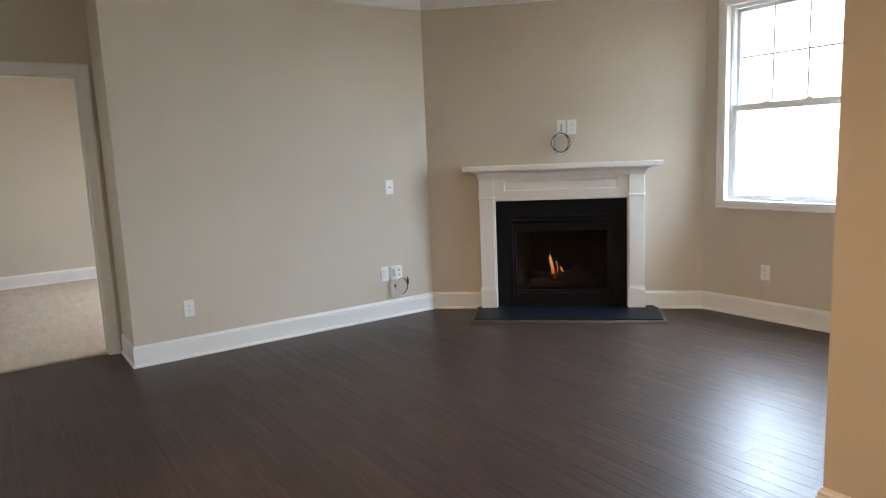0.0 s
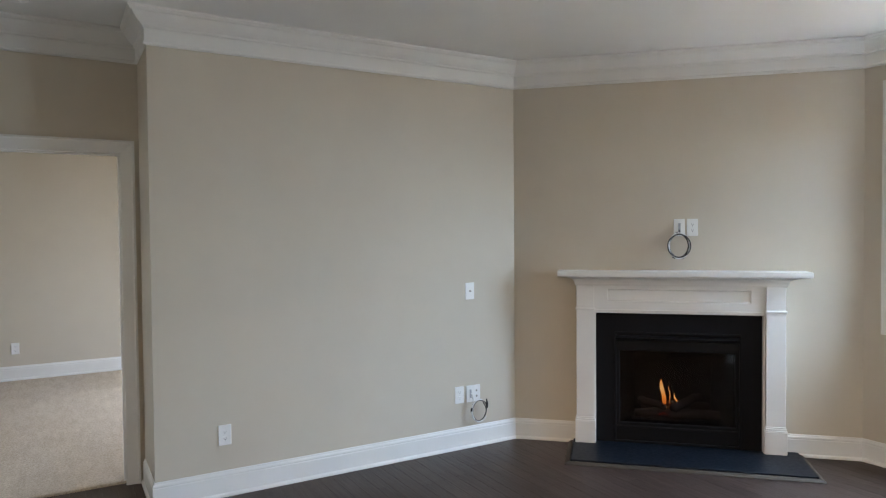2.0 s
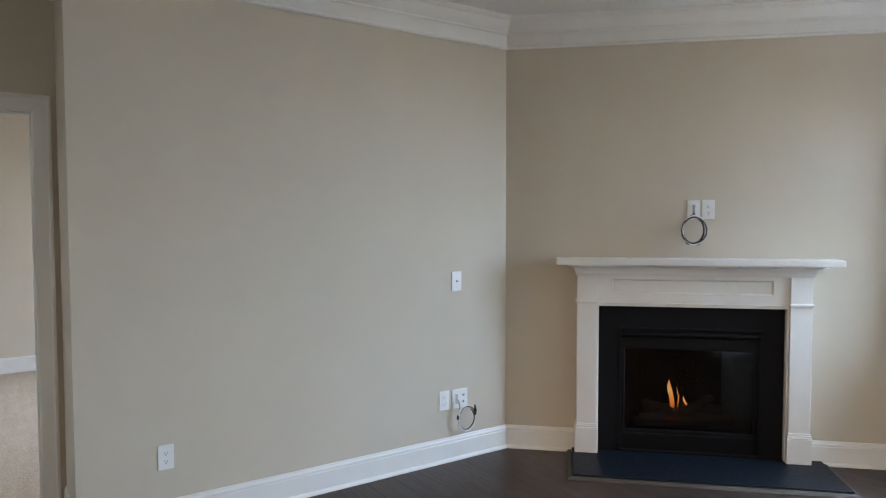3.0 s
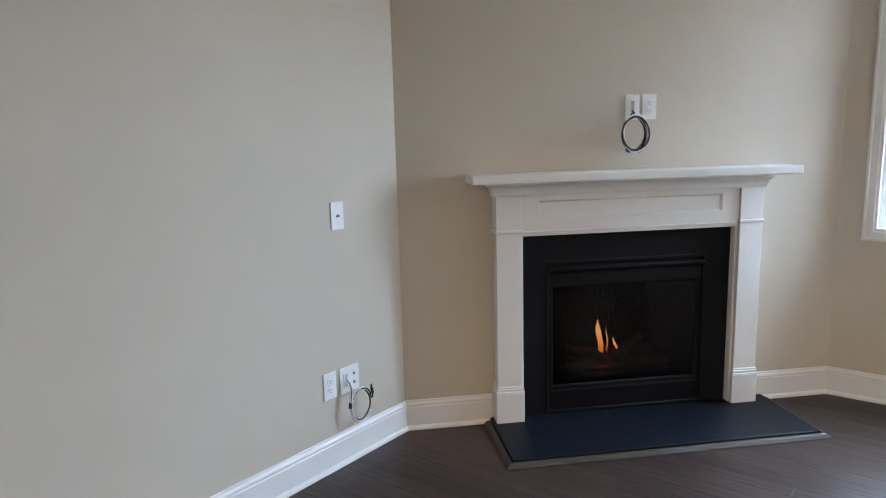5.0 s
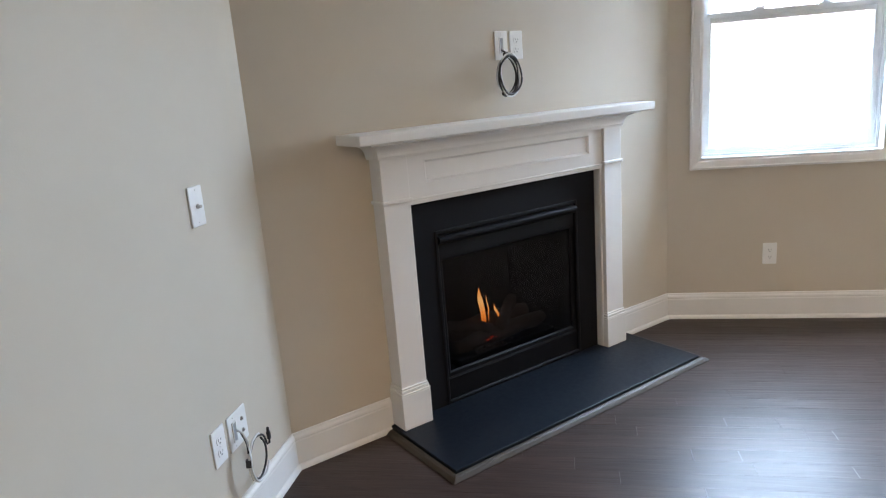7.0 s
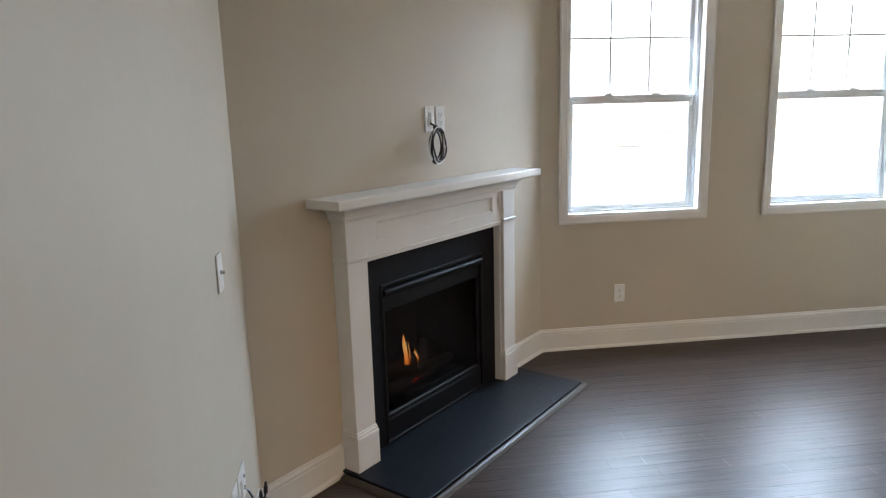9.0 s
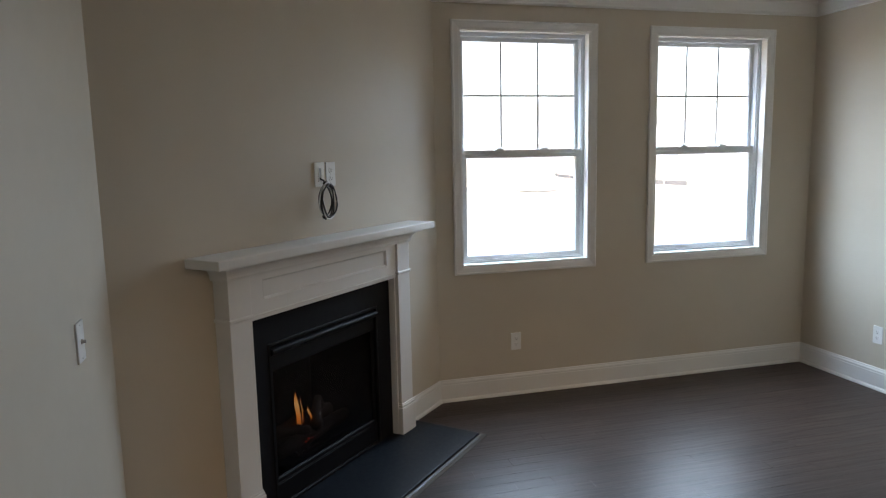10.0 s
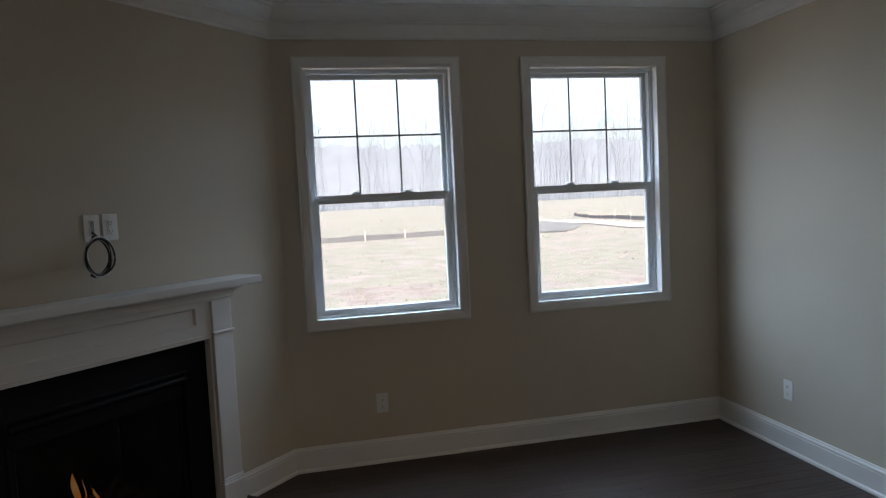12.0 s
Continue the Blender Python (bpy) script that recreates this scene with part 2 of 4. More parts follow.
def sweep(bm, profile, path, closed=False):
    """Sweep a closed profile of (out, up) along a plan path; out is to the left of the path. Corners are mitred."""
    n = len(path)
    pts = [Vector(p) for p in path]
    rings = []
    for i in range(n):
        a = pts[i - 1] if (closed or i > 0) else None
        c = pts[(i + 1) % n] if (closed or i < n - 1) else None
        d1 = (pts[i] - a).normalized() if a is not None else None
        d2 = (c - pts[i]).normalized() if c is not None else None
        d1, d2 = d1 or d2, d2 or d1
        n1, n2 = Vector((-d1.y, d1.x)), Vector((-d2.y, d2.x))
        m = (n1 + n2) / (1 + n1.dot(n2))
        rings.append([bm.verts.new((pts[i].x + m.x * o, pts[i].y + m.y * o, z)) for o, z in profile])
    k = len(profile)
    for i in range(n if closed else n - 1):
        r, s = rings[i], rings[(i + 1) % n]
        for j in range(k):
            bm.faces.new((r[j], s[j], s[(j + 1) % k], r[(j + 1) % k]))
    if not closed:
        bm.faces.new(rings[0])
        bm.faces.new(rings[-1])


def ring_frame(bm, outer, profile):
    """A mitred frame round a rectangle outer = (a0, a1, z0, z1) in the local XZ plane: profile of (inward, towards the room)."""
    a0, a1, z0, z1 = outer
    rings = []
    for (x, z), (sx, sz) in zip(((a0, z0), (a1, z0), (a1, z1), (a0, z1)), ((1, 1), (-1, 1), (-1, -1), (1, -1))):
        rings.append([bm.verts.new((x + sx * i, -d, z + sz * i)) for i, d in profile])
    k = len(profile)
    for i in range(4):
        r, s = rings[i], rings[(i + 1) % 4]
        for j in range(k):
            bm.faces.new((r[j], s[j], s[(j + 1) % k], r[(j + 1) % k]))


def wall(name, length, height, thick, holes, m, mat=None, label=""):
    """A wall slab from local x = 0 to length, face at y = 0, thickness to +y, with rectangular openings (x0, x1, z0, z1)."""
    xs = sorted({0, length, *[h[0] for h in holes], *[h[1] for h in holes]})
    zs = sorted({0, height, *[h[2] for h in holes], *[h[3] for h in holes]})
    solid = {}
    for i in range(len(xs) - 1):
        for j in range(len(zs) - 1):
            cx, cz = (xs[i] + xs[i + 1]) / 2, (zs[j] + zs[j + 1]) / 2
            solid[i, j] = not any(h[0] < cx < h[1] and h[2] < cz < h[3] for h in holes)
    bm = bmesh.new()
    seen = {}

    def vert(x, y, z):
        key = (round(x, 5), round(y, 5), round(z, 5))
        if key not in seen:
            seen[key] = bm.verts.new(key)
        return seen[key]

    for (i, j), s in solid.items():
        if not s:
            continue
        x0, x1, z0, z1 = xs[i], xs[i + 1], zs[j], zs[j + 1]
        for y in (0, thick):
            bm.faces.new([vert(x, y, z) for x, z in ((x0, z0), (x1, z0), (x1, z1), (x0, z1))])
        for di, dj, q in ((-1, 0, ((x0, z0), (x0, z1))), (1, 0, ((x1, z0), (x1, z1))), (0, -1, ((x0, z0), (x1, z0))), (0, 1, ((x0, z1), (x1, z1)))):
            if not solid.get((i + di, j + dj), False):
                (xa, za), (xb, zb) = q
                bm.faces.new((vert(xa, 0, za), vert(xb, 0, zb), vert(xb, thick, zb), vert(xa, thick, za)))
    ob = mesh_ob(name, bm, mat or WALL)
    ob.matrix_world = m
    return tagged(ob, label or "greige painted plaster wall", "wall", kind="structure")


def tube(bm, pts, radii, sides=8, cap=True):
    """A round bar through points with a radius at each."""
    rings = []
    up = Vector((0.13, 0.21, 0.97))
    for i, p in enumerate(pts):
        d = (Vector(pts[min(i + 1, len(pts) - 1)]) - Vector(pts[max(i - 1, 0)])).normalized()
        a = d.cross(up)
        a = a.normalized() if a.length > 1e-4 else d.orthogonal().normalized()
        b = d.cross(a)
        rings.append([bm.verts.new(Vector(p) + radii[i] * (math.cos(2 * math.pi * k / sides) * a + math.sin(2 * math.pi * k / sides) * b)) for k in range(sides)])
    for r, s in zip(rings, rings[1:]):
        for k in range(sides):
            bm.faces.new((r[k], r[(k + 1) % sides], s[(k + 1) % sides], s[k]))
    if cap:
        bm.faces.new(rings[0])
        bm.faces.new(rings[-1])


def lathe(bm, profile, sides=24, axis="Y"):
    """Turn a profile of (radius, along) round the axis."""
    rings = []
    for r, h in profile:
        ring = []
        for k in range(sides):
            c, s = math.cos(2 * math.pi * k / sides) * r, math.sin(2 * math.pi * k / sides) * r
            ring.append(bm.verts.new((c, h, s) if axis == "Y" else (c, s, h)))
        rings.append(ring)
    for r, s in zip(rings, rings[1:]):
        for k in range(sides):
            bm.faces.new((r[k], r[(k + 1) % sides], s[(k + 1) % sides], s[k]))
    bm.faces.new(rings[0])
    bm.faces.new(rings[-1])


# ---- structure: walls, ceiling ----
H = CEIL + 0.02
WT = 0.16
# window wall, seen from inside: local x runs with +x, thickness outwards (+y)
X0N = -4.7
holes = [(a + WCAS - 0.004 - X0N, b - WCAS + 0.004 - X0N, WZ0 + WCAS - 0.004, WZ1 - WCAS + 0.004) for a, b in WINS]
wall("wall_north", XR + 0.16 - X0N, H, WT, holes, pose(X0N, YN, 0), label="greige painted wall with two windows")
# right wall (face towards -x)
wall("wall_east", YN + 0.1 - 2.57, H, 0.14, [], pose(XR, YN + 0.1, 0, 0, 0, -90), label="greige painted wall lit by the windows")
# left wall: a deep block between room and bedroom
wall("wall_west", 3.6 - 0.85, H, XL - XD, [], pose(XL, 0.85, 0, 0, 0, 90), label="greige painted wall with cable outlets")
# corner wall behind the fireplace, with the firebox opening
wall("wall_fireplace", 2.6, H, 0.12, [(1.30 - 0.46, 1.30 + 0.46, 0.0, 0.88)], FIRE @ pose(-1.30, 0, 0), label="greige painted corner wall behind the fireplace")
# door wall
DY0 = BY0 - 0.1
jo = 0.02
wall("wall_bedroom_door", BY1 + 0.1 - DY0, H, 0.12, [(DOOR_Y0 - jo - DY0, DOOR_Y1 + jo - DY0, 0.0, DOOR_H + jo)],
     pose(XD, DY0, 0, 0, 0, 90), label="greige painted wall with a doorway")
# south side of the recess, and the rest of the open plan behind the walk
wall("wall_recess_south", K1[0] - XD, H, 0.14, [], pose(K1[0], YS, 0, 0, 0, 180))
wall("wall_kitchen_west", YS - 0.14 - K2[1] + 0.1, H, 0.14, [], pose(K1[0], K2[1] - 0.1, 0, 0, 0, 90))
wall("wall_kitchen_south", K3[0] - K2[0] + 0.3, H, 0.14, [], pose(K3[0] + 0.15, K2[1], 0, 0, 0, 180))
wall("wall_kitchen_east", S0[1] - K3[1] + 0.2, H, 0.14, [], pose(K3[0], S0[1] + 0.1, 0, 0, 0, -90))
wall("wall_stub", S0[0] + 0.1 - S1[0], H, 0.12, [], pose(S1[0], S1[1], 0), label="greige painted wall end beside the kitchen")
# bedroom walls
wall("wall_bedroom_far", BY1 - BY0 + 0.2, H, 0.14, [], pose(XB, BY0 - 0.1, 0, 0, 0, 90))
BWX0, BWX1 = -7.9, -6.1
wall("wall_bedroom_north", XD - XB, H, 0.14, [(BWX0 - XB, BWX1 - XB, 0.6, 2.4)], pose(XB, BY1, 0))
wall("wall_bedroom_south", XD - XB, H, 0.14, [], pose(XD - 0.12, BY0, 0, 0, 0, 180))

bm = bmesh.new()
box(bm, XB - 0.14, K3[0] + 0.14, K3[1] - 0.14, YN + WT, CEIL, CEIL + 0.12)
tagged(mesh_ob("ceiling", bm, CEILING), "smooth matt white painted ceiling", "ceiling", kind="structure")

# crown moulding: crown on a flat frieze with a bead below
crown = [(0, 2.556), (0.012, 2.556), (0.017, 2.562), (0.017, 2.570), (0.011, 2.576), (0.011, 2.644), (0.020, 2.650), (0.022, 2.660),
         (0.034, 2.668), (0.052, 2.684), (0.066, 2.702), (0.074, 2.716), (0.086, 2.720), (0.090, 2.728), (0.096, 2.731), (0.096, 2.7435), (0, 2.7435)]
bm = bmesh.new()
sweep(bm, crown, ROOM, closed=True)
tagged(mesh_ob("crown_moulding", bm, TRIM), "white built-up crown moulding along the ceiling", "moulding", kind="structure")

# baseboard with shoe moulding
base = [(o, z + FZ) for o, z in ((0, 0.0), (0.026, 0.0), (0.026, 0.008), (0.023, 0.015), (0.017, 0.020), (0.014, 0.021), (0.014, 0.112), (0.0115, 0.118), (0.0135, 0.123),
        (0.012, 0.130), (0.007, 0.138), (0.005, 0.146), (0, 0.147))]
fr = FIRE @ Vector((0.661, 0, 0))
fl = FIRE @ Vector((-0.709, 0, 0))
bm = bmesh.new()
sweep(bm, base, [S0, S1, S2, S3, C3, C2, (fr.x, fr.y)])
tagged(mesh_ob("baseboard_north", bm, TRIM), "white painted baseboard with shoe moulding", "baseboard", kind="structure")
bm = bmesh.new()
sweep(bm, base, [(fl.x, fl.y), C1, C0, (XD + 0.018, 0.85)])
tagged(mesh_ob("baseboard_west", bm, TRIM), "white painted baseboard with shoe moulding", "baseboard", kind="structure")
bm = bmesh.new()
sweep(bm, base, [(XD + 0.018, YS), K1, K2, K3, S0])
tagged(mesh_ob("baseboard_south", bm, TRIM), "white painted baseboard with shoe moulding", "baseboard", kind="structure")
bm = bmesh.new()
sweep(bm, [(o, z + 0.012) for o, z in base], [(XD - 0.12, BY1), (XB, BY1), (XB, BY0), (XD - 0.12, BY0)])
tagged(mesh_ob("baseboard_bedroom", bm, TRIM), "white painted bedroom baseboard", "baseboard", kind="structure")


# ---- windows ----
def window(name, a, b):
    """A double-hung window with a picture-frame casing; local x = 0 at the left of the casing, y = 0 the wall face."""
    w = b - a
    root = empty(name, pose(a, YN, 0))
    tagged(root, "white double-hung window with a six-light upper sash", "window", "windows of the room", "structure")
    bm = bmesh.new()
    ring_frame(bm, (0, w, WZ0, WZ1), [(0, 0.0005), (0, 0.017), (0.010, 0.019), (0.015, 0.016), (0.044, 0.012), (0.050, 0.009), (WCAS, 0.008), (WCAS, 0.0005)])
    mesh_ob("casing", bm, TRIM, root)
    i0, i1, z0, z1 = WCAS, w - WCAS, WZ0 + WCAS, WZ1 - WCAS
    bm = bmesh.new()      # jamb lining
    ring_frame(bm, (i0 - 0.003, i1 + 0.003, z0 - 0.003, z1 + 0.003), [(0, 0.007), (0.007, 0.007), (0.007, -0.075), (0, -0.075)])
    mesh_ob("jamb", bm, TRIM, root)
    bm = bmesh.new()      # vinyl master frame, stepped
    ring_frame(bm, (i0 + 0.004, i1 - 0.004, z0 + 0.004, z1 - 0.004), [(0, -0.052), (0.014, -0.052), (0.014, -0.060), (0.022, -0.060), (0.022, -0.150), (0, -0.150)])
    mesh_ob("frame", bm, VINYL, root)
    f0, f1, g0, g1 = i0 + 0.026, i1 - 0.026, z0 + 0.026, z1 - 0.026
    zm = 1.632
    # upper sash, outer track
    bm = bmesh.new()
    ring_frame(bm, (f0, f1, zm - 0.022, g1), [(0, -0.103), (0.020, -0.103), (0.026, -0.108), (0.026, -0.132), (0, -0.132)])
    up = mesh_ob("upper_sash", bm, VINYL, root)
    bm = bmesh.new()
    box(bm, f0 + 0.02, f1 - 0.02, 0.117, 0.121, zm, g1 - 0.02)
    p = mesh_ob("pane", bm, PANE, up)
    p.visible_shadow = False
    gx0, gx1, gz0, gz1 = f0 + 0.026, f1 - 0.026, zm + 0.004, g1 - 0.026
    bars = [(gx0 + (gx1 - gx0) * k / 3 - 0.006, gx0 + (gx1 - gx0) * k / 3 + 0.006, 0.1135, 0.1165, gz0, gz1) for k in (1, 2)]
    bars.append((gx0, gx1, 0.113, 0.117, 2.002, 2.014))
    boxes("muntin", bars, MUNTIN, up, 0.001)
    # lower sash, inner track
    bm = bmesh.new()
    ring_frame(bm, (f0, f1, g0 - 0.002, zm + 0.024), [(0, -0.066), (0.022, -0.066), (0.030, -0.071), (0.030, -0.096), (0, -0.096)])
    lo = mesh_ob("lower_sash", bm, VINYL, root)
    bm = bmesh.new()
    box(bm, f0 + 0.022, f1 - 0.022, 0.081, 0.085, g0 + 0.02, zm)
    p = mesh_ob("pane", bm, PANE, lo)
    p.visible_shadow = False
    boxes("meeting_rail", [(f0 + 0.024, f1 - 0.024, 0.068, 0.0945, zm - 0.026, zm - 0.003)], VINYL, lo, 0.003)
    # lift lip along the bottom rail
    boxes("lift_rail", [(f0 + 0.05, f1 - 0.05, 0.058, 0.066, g0 + 0.020, g0 + 0.026)], VINYL, lo, 0.0015)
    # two cam locks on the meeting rail, two tilt latches at its ends
    for k in (0.31, 0.69):
        x = f0 + (f1 - f0) * k
        bm = bmesh.new()
        box(bm, x - 0.030, x + 0.030, 0.072, 0.096, zm + 0.024, zm + 0.032)
        box(bm, x - 0.016, x + 0.016, 0.076, 0.100, zm + 0.032, zm + 0.042)
        box(bm, x - 0.004, x + 0.034, 0.070, 0.080, zm + 0.034, zm + 0.040)
        mesh_ob("sash_lock", bm, VINYL, lo, bevel=0.002)
    for x, s in ((f0, 1), (f1, -1)):
        boxes("tilt_latch", [(min(x + s * 0.006, x + s * 0.052), max(x + s * 0.006, x + s * 0.052), 0.062, 0.068, zm + 0.004, zm + 0.018)], VINYL, lo, 0.002)
    return root


for k, (a, b) in enumerate(WINS):
    window("window_%d" % (k + 1), a, b)

# ---- bedroom doorway and door ----
def doorway():
    root = empty("door_frame", pose(XD, 0, 0))
    tagged(root, "white painted door casing and jamb", "door frame", kind="structure")
    prof = [(0, 0.0), (0, 0.018), (0.012, 0.020), (0.020, 0.016), (0.060, 0.011), (0.074, 0.009), (0.080, 0.006), (0.080, 0)]
    for side in (0, 1):
        bm = bmesh.new()
        y0, y1, zt = DOOR_Y0 - 0.080 + 0.004, DOOR_Y1 + 0.080 - 0.004, DOOR_H + 0.076
        path = [(y0, 0.0, 1, 0), (y0, zt, 1, -1), (y1, zt, -1, -1), (y1, 0.0, -1, 0)]
        rings = []
        for y, z, sy, sz in path:
            rings.append([bm.verts.new(((d + 0.0005) if side == 0 else -0.1205 - d, y + sy * i, z + sz * i)) for i, d in prof])
        for r, s in zip(rings, rings[1:]):
            for j in range(len(prof)):
                bm.faces.new((r[j], s[j], s[(j + 1) % len(prof)], r[(j + 1) % len(prof)]))
        bm.faces.new(rings[0])
        bm.faces.new(rings[-1])
        mesh_ob("casing", bm, TRIM, root)
    boxes("jamb", [(-0.121, 0.001, DOOR_Y0 - 0.019, DOOR_Y0, 0, DOOR_H), (-0.121, 0.001, DOOR_Y1, DOOR_Y1 + 0.019, 0, DOOR_H),
                   (-0.121, 0.001, DOOR_Y0 - 0.019, DOOR_Y1 + 0.019, DOOR_H, DOOR_H + 0.019)], TRIM, root, 0.001)
    boxes("stop", [(-0.080, -0.045, DOOR_Y0, DOOR_Y0 + 0.011, 0, DOOR_H - 0.011), (-0.080, -0.045, DOOR_Y1 - 0.011, DOOR_Y1, 0, DOOR_H - 0.011),
                   (-0.080, -0.045, DOOR_Y0, DOOR_Y1, DOOR_H - 0.011, DOOR_H)], TRIM, root, 0.001)


doorway()


def panel_door():
    """A two-panel door leaf, hinged at local (0, 0), reaching along -x when open at right angles."""
    W, T, Z0, Z1 = 0.795, 0.035, FZ + 0.020, 2.013
    root = empty("bedroom_door", pose(XD - 0.122, DOOR_Y0 - 0.002, 0, 0, 0, -1.5))
    tagged(root, "white two-panel bedroom door standing open", "door")
    st, rails = 0.115, [(Z0, Z0 + 0.22), (0.86, 1.02), (Z1 - 0.12, Z1)]
    bm = bmesh.new()
    box(bm, -W, -W + st, 0, T, Z0, Z1)
    box(bm, -st, 0, 0, T, Z0, Z1)
    for a, b in rails:
        box(bm, -W + st, -st, 0, T, a, b)
    mesh_ob("leaf", bm, TRIM, root, bevel=0.004)
    for a, b in ((rails[0][1], rails[1][0]), (rails[1][1], rails[2][0])):
        bm = bmesh.new()
        box(bm, -W + st - 0.001, -st + 0.001, 0.010, T - 0.010, a - 0.001, b + 0.001)
        box(bm, -W + st + 0.05, -st - 0.05, 0.004, T - 0.004, a + 0.05, b - 0.05)
        mesh_ob("panel", bm, TRIM, root, bevel=0.006)
    for s in (0, 1):
        bm = bmesh.new()
        prof = [(0.033, 0.0), (0.033, 0.005), (0.026, 0.010), (0.011, 0.012), (0.010, 0.032), (0.018, 0.038), (0.027, 0.047), (0.029, 0.058), (0.024, 0.068), (0.010, 0.073)]
        lathe(bm, prof if s else [(r, -h) for r, h in prof])
        k = mesh_ob("knob", bm, NICKEL, root, smooth=True)
        k.matrix_basis = pose(-W + 0.065, T if s else 0, 0.93)
        tagged(k, "round brushed nickel door knob")
    for z in (0.22, 1.02, 1.82):
        bm = bmesh.new()
        box(bm, -0.032, -0.001, T, T + 0.003, z - 0.045, z + 0.045)
        tube(bm, [(0.004, T + 0.004, z - 0.047), (0.004, T + 0.004, z + 0.047)], [0.006, 0.006], 10)
        box(bm, 0.003, 0.0055, 0.003, T - 0.002, z - 0.045, z + 0.045)
        tagged(mesh_ob("hinge", bm, NICKEL, root), "brushed nickel hinge")
    return root


panel_door()


# ---- fireplace ----
def fireplace():
    root = empty("fireplace", FIRE @ pose(-0.024, 0, 0))
    tagged(root, "white painted wooden mantel with black gas fireplace", "fireplace")
    HZ = FZ + 0.027
    oh, oz = 0.540, 0.960           # half width and top of the opening in the mantel
    ph = 0.673                      # outer half of the pilasters
    # backing frame of the mantel
    bm = bmesh.new()
    box(bm, -ph + 0.004, -oh, -0.062, 0.0, HZ, 1.17)
    box(bm, oh, ph - 0.004, -0.062, 0.0, HZ, 1.17)
    box(bm, -oh, oh, -0.062, 0.0, oz, 1.17)
    mesh_ob("backing", bm, TRIM, root, bevel=0.002)
    for s in (-1, 1):
        x0, x1 = sorted((s * (oh + 0.012), s * ph))
        bm = bmesh.new()
        box(bm, x0, x1, -0.088, -0.060, HZ + 0.14, 1.185)
        mesh_ob("pilaster", bm, TRIM, root, bevel=0.0025)
        bm = bmesh.new()
        box(bm, x0 - 0.009, x1 + 0.009, -0.099, -0.0, HZ, HZ + 0.150)
        mesh_ob("plinth", bm, TRIM, root, bevel=0.003)
        # stepped cap on the plinth
        bm = bmesh.new()
        for j, (e, za, zb) in enumerate(((0.010, 0.150, 0.158), (0.006, 0.158, 0.172), (0.003, 0.172, 0.182))):
            box(bm, x0 - e, x1 + e, -0.090 - e, -0.001, HZ + za, HZ + zb)
        mesh_ob("plinth_cap", bm, TRIM, root, bevel=0.003)
        # necking band
        bm = bmesh.new()
        box(bm, x0 - 0.007, x1 + 0.007, -0.097, -0.002, 0.978, 0.994)
        mesh_ob("band", bm, TRIM, root, bevel=0.005, segs=3)
        # inner edge strip
        xa, xb = sorted((s * oh, s * (oh + 0.0115)))
        boxes("edge_strip", [(xa, xb, -0.069, -0.061, HZ, oz)], TRIM, root, 0.002)
    # bead over the opening
    boxes("bead", [(-oh - 0.011, oh + 0.011, -0.072, -0.061, oz - 0.001, oz + 0.014), (-oh - 0.011, oh + 0.011, -0.078, -0.061, oz + 0.014, oz + 0.024)], TRIM, root, 0.003)
    # frieze with a sunk panel
    px, z0, z1 = 0.468, 1.035, 1.130
    bm = bmesh.new()
    e = oh + 0.013
    box(bm, -e, -px, -0.074, -0.061, oz + 0.024, 1.185)
    box(bm, px, e, -0.074, -0.061, oz + 0.024, 1.185)
    box(bm, -px, px, -0.074, -0.061, oz + 0.024, z0)
    box(bm, -px, px, -0.074, -0.061, z1, 1.185)
    mesh_ob("frieze", bm, TRIM, root)
    bm = bmesh.new()
    ring_frame(bm, (-px, px, z0, z1), [(0, 0.062), (0, 0.0745), (0.004, 0.0745), (0.010, 0.068), (0.013, 0.0635), (0.013, 0.062)])
    mesh_ob("panel_mould", bm, TRIM, root)
    # cove under the shelf, returned to the wall at both ends
    prof = [(0.0, 1.150)]
    prof += [(0.006, 1.150), (0.008, 1.158)]
    for k in range(8):
        a = k / 7 * math.pi / 2
        prof.append((0.010 + 0.046 * (1 - math.cos(a)), 1.160 + 0.046 * math.sin(a)))
    prof += [(0.062, 1.208), (0.062, 1.217), (0.0, 1.217)]
    bm = bmesh.new()
    sweep(bm, prof, [(ph, 0.0), (ph, -0.088), (-ph, -0.088), (-ph, 0.0)])
    mesh_ob("cove", bm, TRIM, root)
    bm = bmesh.new()
    box(bm, -0.798, 0.808, -0.184, 0.0, 1.216, 1.255)
    mesh_ob("shelf", bm, TRIM, root, bevel=0.005, segs=3)

    # black slate facing round the insert
    ih, iz = 0.416, 0.825
    bm = bmesh.new()
    box(bm, -oh - 0.01, -ih, -0.030, -0.004, HZ, oz + 0.01)
    box(bm, ih, oh + 0.01, -0.030, -0.004, HZ, oz + 0.01)
    box(bm, -ih, ih, -0.030, -0.004, iz, oz + 0.01)
    tagged(mesh_ob("facing", bm, SLATE, root), "black slate facing slabs")
    # steel insert: outer bezel, hood, lower louvre
    bm = bmesh.new()
    ring_frame(bm, (-ih, ih, HZ, iz), [(0, 0.0), (0, 0.0325), (0.003, 0.034), (0.012, 0.034), (0.016, 0.030), (0.016, 0.0)])
    mesh_ob("bezel", bm, IRON, root)
    bm = bmesh.new()
    sweep(bm, [(0, 0.764), (0.010, 0.764), (0.022, 0.772), (0.028, 0.782), (0.028, 0.790), (0.020, 0.798), (0, 0.802)], [(ih - 0.014, -0.021), (-ih + 0.014, -0.021)])
    mesh_ob("hood", bm, IRON, root)
    boxes("upper_plate", [(-ih + 0.014, ih - 0.014, -0.022, -0.006, 0.70, iz - 0.014)], IRON, root, 0.002)
